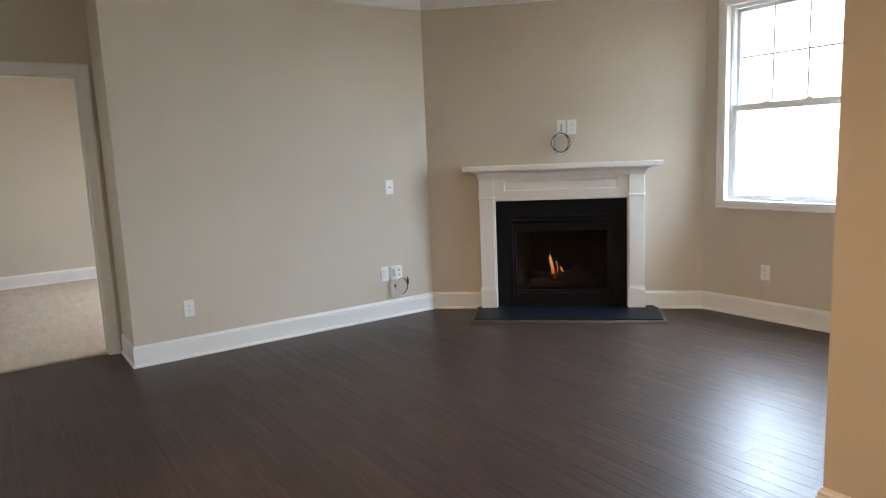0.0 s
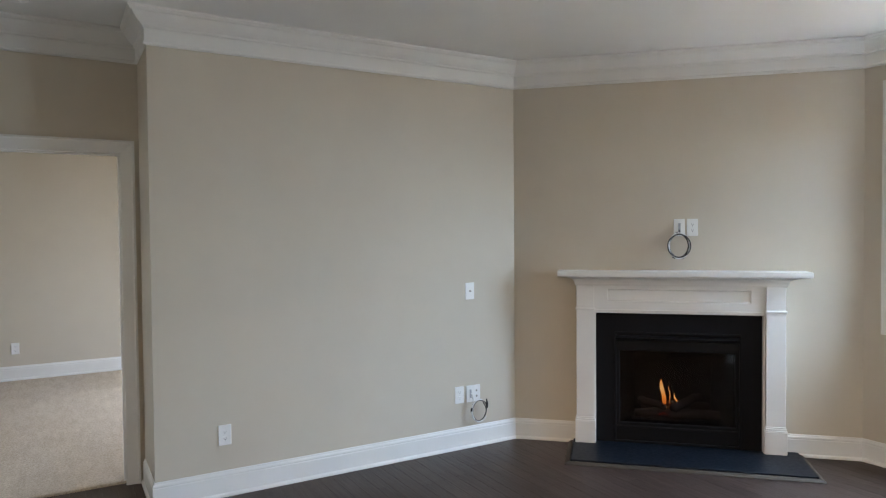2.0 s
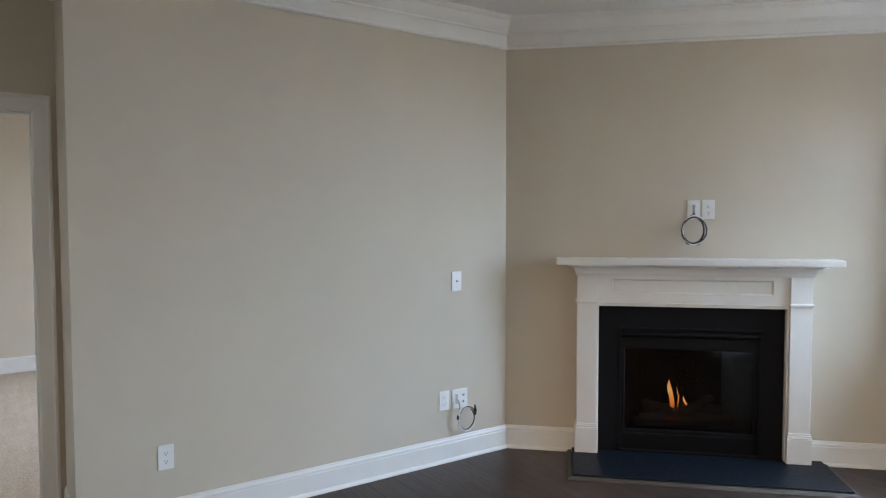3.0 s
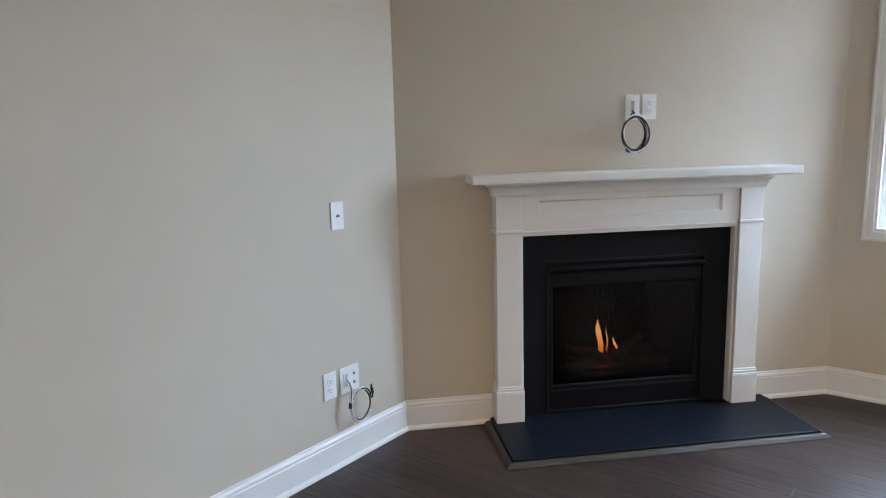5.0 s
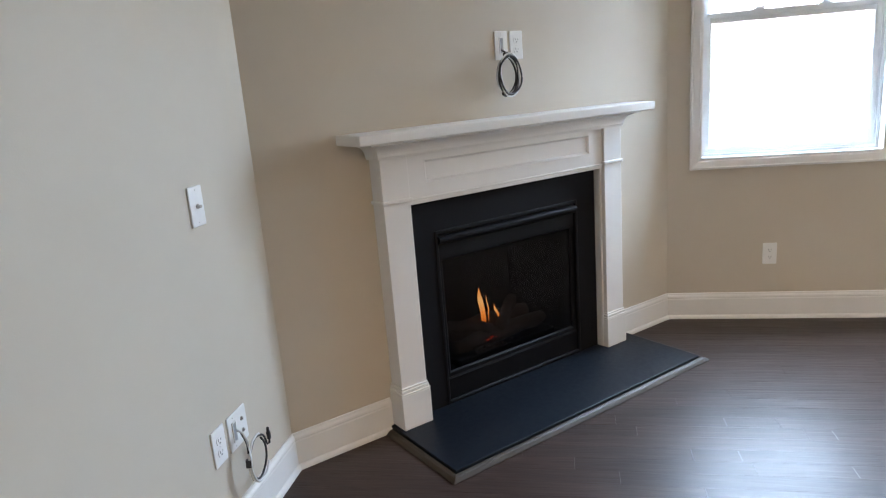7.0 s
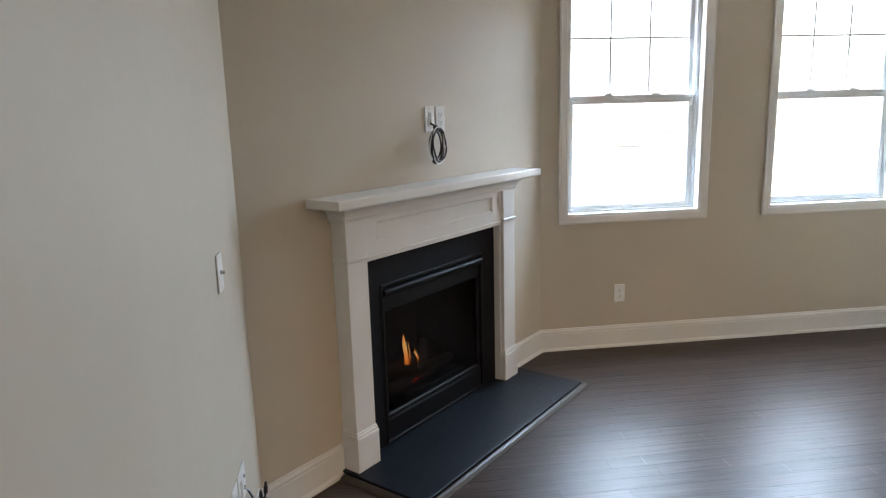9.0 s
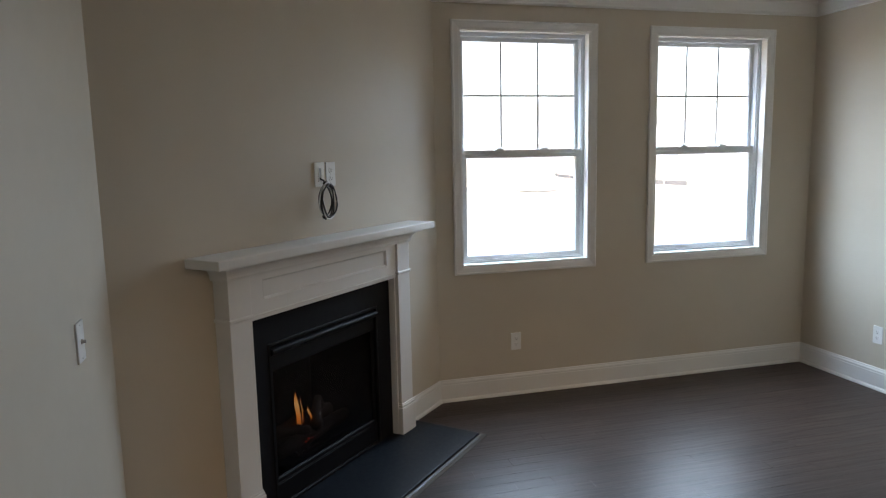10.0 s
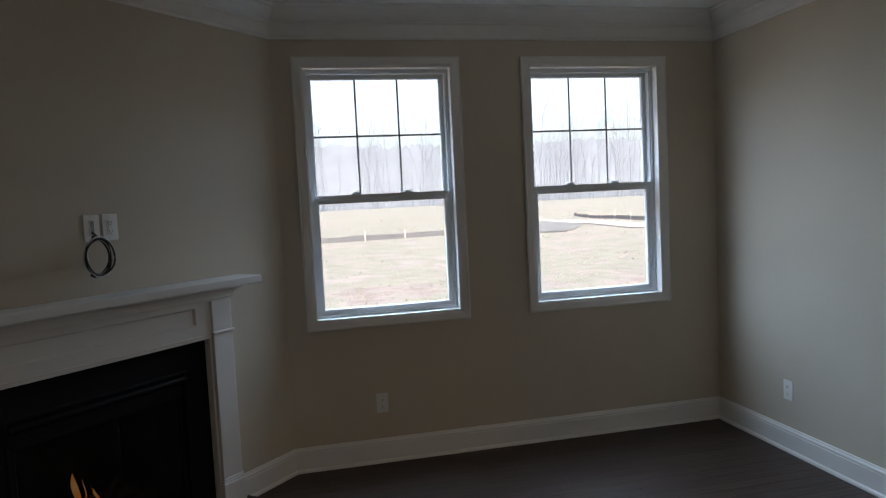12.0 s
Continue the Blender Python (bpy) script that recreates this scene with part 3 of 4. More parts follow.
    boxes("lower_plate", [(-ih + 0.014, ih - 0.014, -0.022, -0.006, HZ + 0.014, 0.165)], IRON, root, 0.002)
    boxes("ledge", [(-ih + 0.02, ih - 0.02, -0.025, -0.020, 0.150, 0.160)], IRON, root, 0.002)
    bm = bmesh.new()
    ring_frame(bm, (-ih + 0.014, ih - 0.014, 0.162, 0.714), [(0, 0.004), (0, 0.018), (0.020, 0.018), (0.026, 0.012), (0.026, 0.004)])
    mesh_ob("glass_frame", bm, IRON, root)
    bm = bmesh.new()
    box(bm, -ih + 0.036, ih - 0.036, -0.010, -0.006, 0.180, 0.70)
    p = tagged(mesh_ob("fire_glass", bm, FIREGLASS, root), "dark reflecting fire glass")
    p.visible_shadow = False
    # firebox lining: splayed sides, back, floor, top
    bm = bmesh.new()
    f = [bm.verts.new(q) for q in ((-0.40, -0.004, 0.16), (0.40, -0.004, 0.16), (0.40, -0.004, 0.74), (-0.40, -0.004, 0.74),
                                   (-0.27, 0.33, 0.16), (0.27, 0.33, 0.16), (0.27, 0.33, 0.70), (-0.27, 0.33, 0.70))]
    for q in ((0, 1, 5, 4), (4, 5, 6, 7), (1, 2, 6, 5), (0, 4, 7, 3), (3, 7, 6, 2)):
        bm.faces.new([f[i] for i in q])
    fb = mesh_ob("firebox", bm, SOOT, root)
    sol = fb.modifiers.new("thick", "SOLIDIFY")
    sol.thickness, sol.offset = 0.012, 1
    # burner tray
    boxes("burner", [(-0.30, 0.30, 0.03, 0.24, 0.162, 0.196)], IRON, root, 0.006)
    # logs
    rnd = random.Random(4)

    def log(a, b, r):
        bm = bmesh.new()
        a, b = Vector(a), Vector(b)
        pts, rad = [], []
        for k in range(9):
            t = k / 8
            pts.append(a.lerp(b, t) + Vector((0, rnd.uniform(-0.006, 0.006), rnd.uniform(-0.006, 0.006))))
            rad.append(r * (0.78 if k in (0, 8) else rnd.uniform(0.9, 1.12)))
        tube(bm, pts, rad, 10)
        ob = mesh_ob("log", bm, LOG, root, smooth=True)
        tagged(ob, "charred ceramic log")

    log((-0.27, 0.09, 0.235), (0.30, 0.12, 0.228), 0.036)
    log((-0.22, 0.21, 0.250), (0.25, 0.20, 0.262), 0.044)
    log((-0.02, 0.06, 0.280), (0.18, 0.21, 0.345), 0.030)
    log((-0.24, 0.19, 0.300), (-0.06, 0.07, 0.285), 0.026)
    # embers
    bm = bmesh.new()
    for k in range(34):
        x, y = rnd.gauss(-0.11, 0.045), rnd.uniform(0.035, 0.075)
        s = rnd.uniform(0.003, 0.008)
        box(bm, x - s, x + s, y - s, y + s, 0.196, 0.199 + 1.6 * s)
    tagged(tagged(mesh_ob("embers", bm, LOG, root), "dull grey embers"), kind="stuff")
    bm = bmesh.new()
    for k in range(16):
        x, y = rnd.gauss(-0.088, 0.018), rnd.uniform(0.055, 0.075)
        s = rnd.uniform(0.0010, 0.0026)
        z = 0.230 + rnd.uniform(0, 0.014)
        box(bm, x - s, x + s, y - s, y + s, z, z + 1.5 * s)
    tagged(mesh_ob("glowing_embers", bm, EMBER, root), "glowing red embers", kind="stuff")

    # flames: twisting tapered tongues
    def flame(x, y, z, h, w, lean, seed):
        r = random.Random(seed)
        ph0 = r.uniform(0, 6)
        bm = bmesh.new()
        pts, rad = [], []
        for k in range(15):
            t = k / 14
            pts.append((x + lean * t * t + 0.010 * math.sin(ph0 + 5.5 * t) * t, y + 0.006 * math.sin(ph0 * 2 + 4 * t), z + h * t))
            rad.append(max(0.0007, w * (0.35 + 1.5 * t) * (1 - t) ** 0.85 * (1 + 0.12 * math.sin(9 * t + ph0))))
        tube(bm, pts, rad, 10)
        for v in bm.verts:
            v.co.y = y + (v.co.y - y) * 0.5
        tagged(mesh_ob("flame", bm, FLAME, root, smooth=True), "orange gas flame")

    flame(-0.070, 0.125, 0.268, 0.205, 0.0250, -0.020, 1)
    flame(-0.034, 0.135, 0.290, 0.130, 0.0050, 0.004, 2)
    flame(0.022, 0.125, 0.285, 0.085, 0.0100, -0.030, 3)
    flame(-0.062, 0.120, 0.225, 0.060, 0.0050, 0.004, 5)
    return root


def flame_mat():
    m, nt, p = material("gas_flame")
    tc = nt.nodes.new("ShaderNodeTexCoord")
    sep = nt.nodes.new("ShaderNodeSeparateXYZ")
    nt.links.new(tc.outputs["Generated"], sep.inputs[0])
    c = ramp(nt, sep.outputs[2], [(0.0, (0.35, 0.05, 0.01)), (0.35, (1.0, 0.30, 0.04)), (0.7, (1.0, 0.55, 0.16)), (1.0, (1.0, 0.32, 0.05))])
    e = node(nt, "ShaderNodeEmission", Strength=FLAME_POWER)
    nt.links.new(c, e.inputs[0])
    nt.links.new(e.outputs[0], nt.nodes["Material Output"].inputs["Surface"])
    nt.nodes.remove(p)
    return m


FLAME_POWER = 0.12
FLAME = flame_mat()
EMBER = glow("ember_glow", (1.0, 0.08, 0.03), 0.04)
fireplace()


def hearth():
    root = empty("hearth", FIRE @ pose(0, 0, FZ))
    tagged(root, "blue-black stone hearth slab with wood edging", "hearth")
    bm = bmesh.new()
    box(bm, -0.722, 0.742, -0.468, -0.001, 0.002, 0.027)
    mesh_ob("slab", bm, HEARTH, root, bevel=0.003)
    # sloping wood reducer on three sides
    bm = bmesh.new()
    sweep(bm, [(0.002, 0.0015), (0.034, 0.0015), (0.034, 0.004), (0.031, 0.007), (0.022, 0.015), (0.011, 0.019), (0.004, 0.0185), (0.002, 0.016)],
          [(0.743, -0.03), (0.743, -0.469), (-0.723, -0.469), (-0.723, -0.03)])
    tagged(mesh_ob("reducer", bm, REDUCER, root), "dark stained wood reducer strip")


hearth()


# ---- outlets, plates, cables ----
def plate_mesh(w=0.072, h=0.118):
    bm = bmesh.new()
    box(bm, -w / 2, w / 2, -0.006, 0.0, -h / 2, h / 2)
    return bm


def outlet(m, label):
    root = empty("outlet", m)
    tagged(root, label, "wall outlet", "wall outlets of the room")
    mesh_ob("plate", plate_mesh(), PLATE, root, bevel=0.003, segs=3)
    for z in (-0.0195, 0.0195):
        bm = bmesh.new()
        n = 20
        ring = [(0.0165 * math.cos(2 * math.pi * k / n), max(-0.0125, min(0.0125, 0.0165 * math.sin(2 * math.pi * k / n)))) for k in range(n)]
        lo = [bm.verts.new((x, -0.005, z + y)) for x, y in ring]
        hi = [bm.verts.new((x, -0.0078, z + y)) for x, y in ring]
        for k in range(n):
            bm.faces.new((lo[k], lo[(k + 1) % n], hi[(k + 1) % n], hi[k]))
        bm.faces.new(hi)
        mesh_ob("receptacle", bm, PLATE, root)
        boxes("slot", [(-0.0075, -0.0055, -0.0082, -0.0070, z - 0.001, z + 0.0075), (0.0055, 0.0075, -0.0082, -0.0070, z - 0.001, z + 0.006),
                       (-0.0025, 0.0025, -0.0082, -0.0070, z - 0.0095, z - 0.0050)], SLOT, root)
    bm = bmesh.new()
    lathe(bm, [(0.003, -0.0055), (0.003, -0.0072), (0.002, -0.0078)], 10)
    mesh_ob("screw", bm, PLATE, root)
    return root


def on_wall(x, y, z, turn):
    return pose(x, y, z, 0, 0, turn)


o1 = outlet(on_wall(XL, 1.226, 0.373, 90), "white duplex outlet on the greige wall")
copy_thing(o1, on_wall(XL, 2.811, 0.396, 90))
copy_thing(o1, on_wall(-2.364, YN, 0.386, 0))
copy_thing(o1, on_wall(XR, 4.268, 0.388, -90))
copy_thing(o1, FIRE @ pose(0.080, 0, 1.548))
copy_thing(o1, on_wall(XB, 0.01, 0.36, 90))


def coax_plate(m):
    root = empty("coax_plate", m)
    tagged(root, "white cable television wall plate", "wall plate")
    mesh_ob("plate", plate_mesh(), PLATE, root, bevel=0.003, segs=3)
    bm = bmesh.new()
    lathe(bm, [(0.0075, -0.005), (0.0075, -0.009), (0.0048, -0.009), (0.0048, -0.019), (0.003, -0.019)], 16)
    tagged(mesh_ob("connector", bm, NICKEL, root), "threaded metal connector")
    for z in (-0.048, 0.048):
        bm = bmesh.new()
        lathe(bm, [(0.003, -0.0055), (0.003, -0.0072), (0.002, -0.0078)], 10)
        s = mesh_ob("screw", bm, PLATE, root)
        s.matrix_basis = pose(0, 0, z)


coax_plate(on_wall(XL, 2.903, 1.117, 90))


def slotted_plate(m, wide):
    """A plate with a cable slot; the wide one has two coax connectors beside it."""
    root = empty("cable_plate", m)
    tagged(root, "white cable pass-through wall plate" if not wide else "white double plate with cable slot and connectors", "wall plate")
    mesh_ob("plate", plate_mesh(0.116 if wide else 0.072), PLATE, root, bevel=0.003, segs=3)
    x = -0.025 if wide else 0.0
    boxes("slot", [(x - 0.008, x + 0.008, -0.0072, -0.0052, -0.030, 0.030)], MUNTIN, root)
    boxes("slot_rim", [(x - 0.012, x - 0.008, -0.0095, -0.005, -0.034, 0.034), (x + 0.008, x + 0.012, -0.0095, -0.005, -0.034, 0.034),
                       (x - 0.008, x + 0.008, -0.0095, -0.005, 0.030, 0.034)], PLATE, root, 0.001)
    if wide:
        for z in (0.020, -0.020):
            bm = bmesh.new()
            lathe(bm, [(0.0075, -0.005), (0.0075, -0.007), (0.0048, -0.007), (0.0048, -0.011), (0.003, -0.011)], 16)
            c = mesh_ob("connector", bm, NICKEL, root)
            c.matrix_basis = pose(0.026, 0, z)
    for z in (-0.048, 0.048):
        bm = bmesh.new()
        lathe(bm, [(0.003, -0.0055), (0.003, -0.0072), (0.002, -0.0078)], 10)
        s = mesh_ob("screw", bm, PLATE, root)
        s.matrix_basis = pose(x, 0, z)


slotted_plate(FIRE @ pose(-0.005, 0, 1.548), False)
slotted_plate(on_wall(XL, 2.926, 0.394, 90), True)


def cable(name, m, label, start, rx, rz, drop, turns, out, tilt):
    """A cable that leaves a wall plate and is tied in a coil: white and black strands with black ties."""
    root = empty(name, m)
    tagged(root, label, "cable")
    rnd = random.Random(len(label))
    for s in range(turns):
        bm = bmesh.new()
        pts = []
        kx, kz = rx * rnd.uniform(0.86, 1.05), rz * rnd.uniform(0.90, 1.04)
        a0 = rnd.uniform(-0.25, 0.25)
        if s == 0:
            pts += [Vector(start), Vector((start[0], -0.022, start[2] - 0.008)), Vector((start[0] + 0.002, -out * 0.9, start[2] - 0.022))]
        for k in range(41):
            a = math.pi / 2 + a0 + 2 * math.pi * k / 40
            x, z = kx * math.cos(a), kz * math.sin(a)
            pts.append(Vector((drop[0] + x * math.cos(tilt), -out - x * math.sin(tilt) + 0.004 * math.sin(3 * a + s) + 0.0055 * (s - turns / 2), drop[1] + z)))
        tube(bm, pts, [0.0041] * len(pts), 8)
        mesh_ob("strand", bm, CABLE_W if s % 3 == 1 else CABLE_B, root, smooth=True)
    for a in (math.pi * 0.55, math.pi * 1.62, math.pi * 1.35):
        bm = bmesh.new()
        x, z = rx * math.cos(a), rz * math.sin(a)
        c = Vector((drop[0] + x * math.cos(tilt), -out - x * math.sin(tilt), drop[1] + z))
        d = Vector((-math.sin(a) * math.cos(tilt), math.sin(a) * math.sin(tilt), math.cos(a)))
        tube(bm, [c - d * 0.009, c + d * 0.009], [0.0105, 0.0105], 10)
        tagged(mesh_ob("tie", bm, CABLE_B, root), "black cable tie")


cable("coiled_cable", FIRE @ pose(-0.005, 0, 1.548), "coiled black and white cable hanging over the mantel",
      (0.0, -0.004, -0.018), 0.074, 0.085, (-0.006, -0.124), 6, 0.050, -0.24)


def low_cable(m):
    """A white cable and a black cable that leave the slot, run once round a loose ring and are tied at its side."""
    root = empty("coiled_cable", m)
    tagged(root, "white and black cable looped above the baseboard", "cable")
    cx, cz, out = 0.022, -0.118, 0.046

    def ring(a, r=1.0, o=0.0):
        return Vector((cx + 0.062 * r * math.cos(a), -out - o, cz + 0.073 * r * math.sin(a)))

    start = [Vector((-0.025, -0.006, 0.006)), Vector((-0.026, -0.026, -0.004)), Vector((-0.030, -0.040, -0.030)), Vector((-0.036, -0.046, -0.070))]
    runs = ((CABLE_W, 1.0, 0.008, math.pi * 0.92, math.pi * 1.82, start), (CABLE_W, 1.05, 0.003, math.pi * 0.85, math.pi * 1.6, []), (CABLE_B, 0.92, 0.0, math.pi * 0.80, math.pi * 2.30, start[1:]),
            (CABLE_B, 1.03, 0.004, math.pi * 2.95, math.pi * 2.06, []), (CABLE_W, 1.08, 0.004, math.pi * 2.40, math.pi * 2.98, []))
    for mat, r, o, a0, a1, lead in runs:
        pts = [p + Vector((0.004 * (mat is CABLE_B), -o, 0)) for p in lead] + [ring(a0 + (a1 - a0) * k / 26, r + 0.02 * math.sin(k * 0.7), o) for k in range(27)]
        if r == 1.03:
            pts += [Vector((0.083, -0.060, -0.098)), Vector((0.078, -0.064, -0.074))]
        bm = bmesh.new()
        tube(bm, pts, [0.0036] * len(pts), 8)
        mesh_ob("strand", bm, mat, root, smooth=True)
    bm = bmesh.new()
    c = ring(math.pi * 0.93)
    tube(bm, [c + Vector((-0.001, 0, -0.012)), c + Vector((0.002, 0, 0.012))], [0.0105, 0.0105], 10)
    tagged(mesh_ob("tie", bm, CABLE_B, root), "black cable tie")
    bm = bmesh.new()
    e, d = Vector((0.078, -0.064, -0.078)), Vector((-0.22, -0.10, 0.97))
    tube(bm, [e, e + d * 0.026, e + d * 0.028, e + d * 0.044], [0.0072, 0.0072, 0.0048, 0.0048], 10)
    mesh_ob("plug", bm, CABLE_B, root)


low_cable(on_wall(XL, 2.926, 0.394, 90))


# ---- recessed downlights of the kitchen behind the walk ----
def downlight(x, y):
    root = empty("downlight", pose(x, y, CEIL))
    tagged(root, "white recessed ceiling downlight, switched on", "downlight", "kitchen downlights")
    bm = bmesh.new()
    lathe(bm, [(0.095, -0.001), (0.095, -0.006), (0.085, -0.010), (0.070, -0.010), (0.066, -0.002), (0.066, -0.001)], 32, "Z")
    mesh_ob("ring", bm, TRIM, root, smooth=False)
    bm = bmesh.new()
    lathe(bm, [(0.064, -0.0025), (0.064, -0.0075), (0.050, -0.0090)], 32, "Z")
    mesh_ob("bulb", bm, BULB, root)
    lamp("downlight_lamp", "SPOT", DOWN_W, (1.0, 0.71, 0.44), pose(x, y, CEIL - 0.03), radius=0.05, cone=(radians(166), 0.4))


BULB = glow("warm_bulb", (1.0, 0.82, 0.6), 12.0)
DOWN_W = 3.1
for x, y in ((-1.86, -0.66), (0.3, -0.66), (-0.8, -2.4), (1.4, -2.4)):
    downlight(x, y)


# ---- smoke detector on the ceiling before the bedroom door ----
def smoke_detector(x, y):
    root = empty("smoke_detector", pose(x, y, CEIL) @ Matrix.Scale(0.85, 4))
    tagged(root, "round white plastic smoke detector on the ceiling", "smoke detector")
    bm = bmesh.new()
    lathe(bm, [(0.001, 0.0), (0.072, 0.0), (0.072, -0.010), (0.069, -0.013), (0.001, -0.013)], 36, "Z")
    mesh_ob("base", bm, PLATE, root)
    bm = bmesh.new()
    lathe(bm, [(0.001, -0.012), (0.062, -0.012), (0.063, -0.030), (0.056, -0.040), (0.040, -0.044), (0.001, -0.045)], 36, "Z")
    mesh_ob("cover", bm, PLATE, root, smooth=True)
    bm = bmesh.new()
    for k in range(16):
        a = k * math.pi / 8
        v = box(bm, -0.008, 0.008, 0.0605, 0.0645, -0.028, -0.017)
        bmesh.ops.rotate(bm, verts=v, cent=(0, 0, 0), matrix=Matrix.Rotation(a, 3, "Z"))
    mesh_ob("vent_slot", bm, SLOT, root)
    bm = bmesh.new()
    lathe(bm, [(0.001, -0.044), (0.012, -0.044), (0.012, -0.051), (0.009, -0.053), (0.001, -0.053)], 16, "Z")
    bmesh.ops.translate(bm, verts=bm.verts[:], vec=(0.018, 0.008, 0))
    mesh_ob("test_button", bm, PLATE, root)


smoke_detector(-4.50, 0.262)

# bedroom's own daylight window, past the sight lines
boxes("bedroom_window_frame", [(BWX0, BWX0 + 0.05, BY1 + 0.05, BY1 + 0.12, 0.6, 2.4), (BWX1 - 0.05, BWX1, BY1 + 0.05, BY1 + 0.12, 0.6, 2.4),
      (BWX0 + 0.05, BWX1 - 0.05, BY1 + 0.05, BY1 + 0.12, 0.6, 0.65), (BWX0 + 0.05, BWX1 - 0.05, BY1 + 0.05, BY1 + 0.12, 2.35, 2.4),
      (BWX0 + 0.05, BWX1 - 0.05, BY1 + 0.06, BY1 + 0.11, 1.48, 1.53)], VINYL)
tagged(bpy.data.objects["bedroom_window_frame"], "white vinyl bedroom window frame", "window", kind="structure")

# ---- outside: field, silt fences, gravel track, woods ----
GZ = -0.75
rnd = random.Random(11)


def ground_z(x, y):
    far = max(0.0, min(1.0, (y - 8) / 60))
    return GZ + max(0.0, min(1.0, (y - 60) / 90)) * 1.1 + far * (0.55 * noise.noise((x * 0.022, y * 0.03, 0.3)) + 0.16 * noise.noise((x * 0.11, y * 0.12, 2.0)))


bm = bmesh.new()
xs = [-900, -400, -200] + [-120 + 4 * k for k in range(61)] + [200, 400, 900]
ys = [-900, -300, -100, -20, 0, 6] + [9 + 3.0 * k for k in range(52)] + [170, 200, 300, 500, 1200]
grid = [[bm.verts.new((x, y, ground_z(x, y))) for x in xs] for y in ys]
for j in range(len(ys) - 1):
    for i in range(len(xs) - 1):
        bm.faces.new((grid[j][i], grid[j][i + 1], grid[j + 1][i + 1], grid[j + 1][i]))
tagged(mesh_ob("ground", bm, FIELD, smooth=True), "bare winter field with patches of dry grass", "ground", kind="structure")


def field_clods():
    """Clods and tufts strewn over the bare field: small ragged pyramids in two tones."""
    r = random.Random(23)
    bm = bmesh.new()
    for k in range(5200):
        y = 11 + 75 * r.random() ** 1.5
        x = -2.5 + (y - 3) * r.uniform(-0.30, 0.62)
        tuft = noise.noise((x * 0.09, y * 0.05, 9)) + r.gauss(0, 0.25) > 0.12
        w, h = r.uniform(0.03, 0.11) * (1 + y / 60), r.uniform(0.01, 0.045) * (1 + y / 50)
        z, a = ground_z(x, y), r.uniform(0, 2.1)
        top = bm.verts.new((x + r.gauss(0, 0.3) * w, y, z + h))
        foot = [bm.verts.new((x + w * math.cos(a + q), y + w * math.sin(a + q), z - 0.05)) for q in (0, 1.9, 4.1)]
        for q in range(3):
            bm.faces.new((foot[q], foot[(q + 1) % 3], top)).material_index = int(tuft)
    tagged(mesh_ob("field_clods", bm, [CLOD, TUFT]), "earth clods and dry grass tufts on the field", "clods", kind="stuff")


field_clods()


def silt_fence(pts, h):
    root = empty("silt_fence", pose(0, 0, 0))
    tagged(root, "low black silt fence on wooden stakes", "fence", "silt fences")
    bm = bmesh.new()
    row = []
    n = 40
    path = []
    for a, b in zip(pts, pts[1:]):
        for k in range(n):
            t = k / n
            x, y = a[0] + (b[0] - a[0]) * t, a[1] + (b[1] - a[1]) * t
            path.append((x, y + 0.5 * noise.noise((x * 0.15, 0, 5))))
    for x, y in path:
        z = ground_z(x, y)
        sag = 0.06 * noise.noise((x * 0.7, y * 0.7, 1))
        row.append([bm.verts.new((x, y - 0.02, z - 0.05)), bm.verts.new((x, y - 0.02, z + h + sag)), bm.verts.new((x, y + 0.02, z + h + sag)), bm.verts.new((x, y + 0.02, z - 0.05))])
    for r, s in zip(row, row[1:]):
        for k in range(4):
            bm.faces.new((r[k], s[k], s[(k + 1) % 4], r[(k + 1) % 4]))
    mesh_ob("fabric", bm, SILT, root)
    for k in range(4, len(path), 17):
        x, y = path[k]
        z = ground_z(x, y)
        boxes("stake", [(x - 0.035, x + 0.035, y - 0.09, y - 0.03, z - 0.1, z + h + rnd.uniform(0.15, 0.35))], STAKE, root)


silt_fence([(-34, 46), (-14, 43.5), (0, 42), (6, 42.5), (12, 40)], 0.32)
silt_fence([(27.5, 70), (24.5, 57), (22.3, 46.5), (23.5, 40)], 0.30)


def track():
    """A pale gravel track that curves in from the far side of the field."""
    bm = bmesh.new()
    prev = None
    for k in range(61):
        t = k / 60
        x, y = 34 - 15.5 * t - 4 * math.sin(math.pi * t), 104 - 66 * t
        w = 1.0 + 0.25 * math.sin(9 * t)
        row = [bm.verts.new((x + w * q, y + 0.2 * q, ground_z(x + w * q, y) + 0.06)) for q in (-1, -0.5, 0, 0.5, 1)]
        if prev:
            for i in range(4):
                bm.faces.new((prev[i], prev[i + 1], row[i + 1], row[i]))
        prev = row
    tagged(mesh_ob("gravel_track", bm, GRAVEL, smooth=True), "pale gravel track across the field", "track", kind="structure")


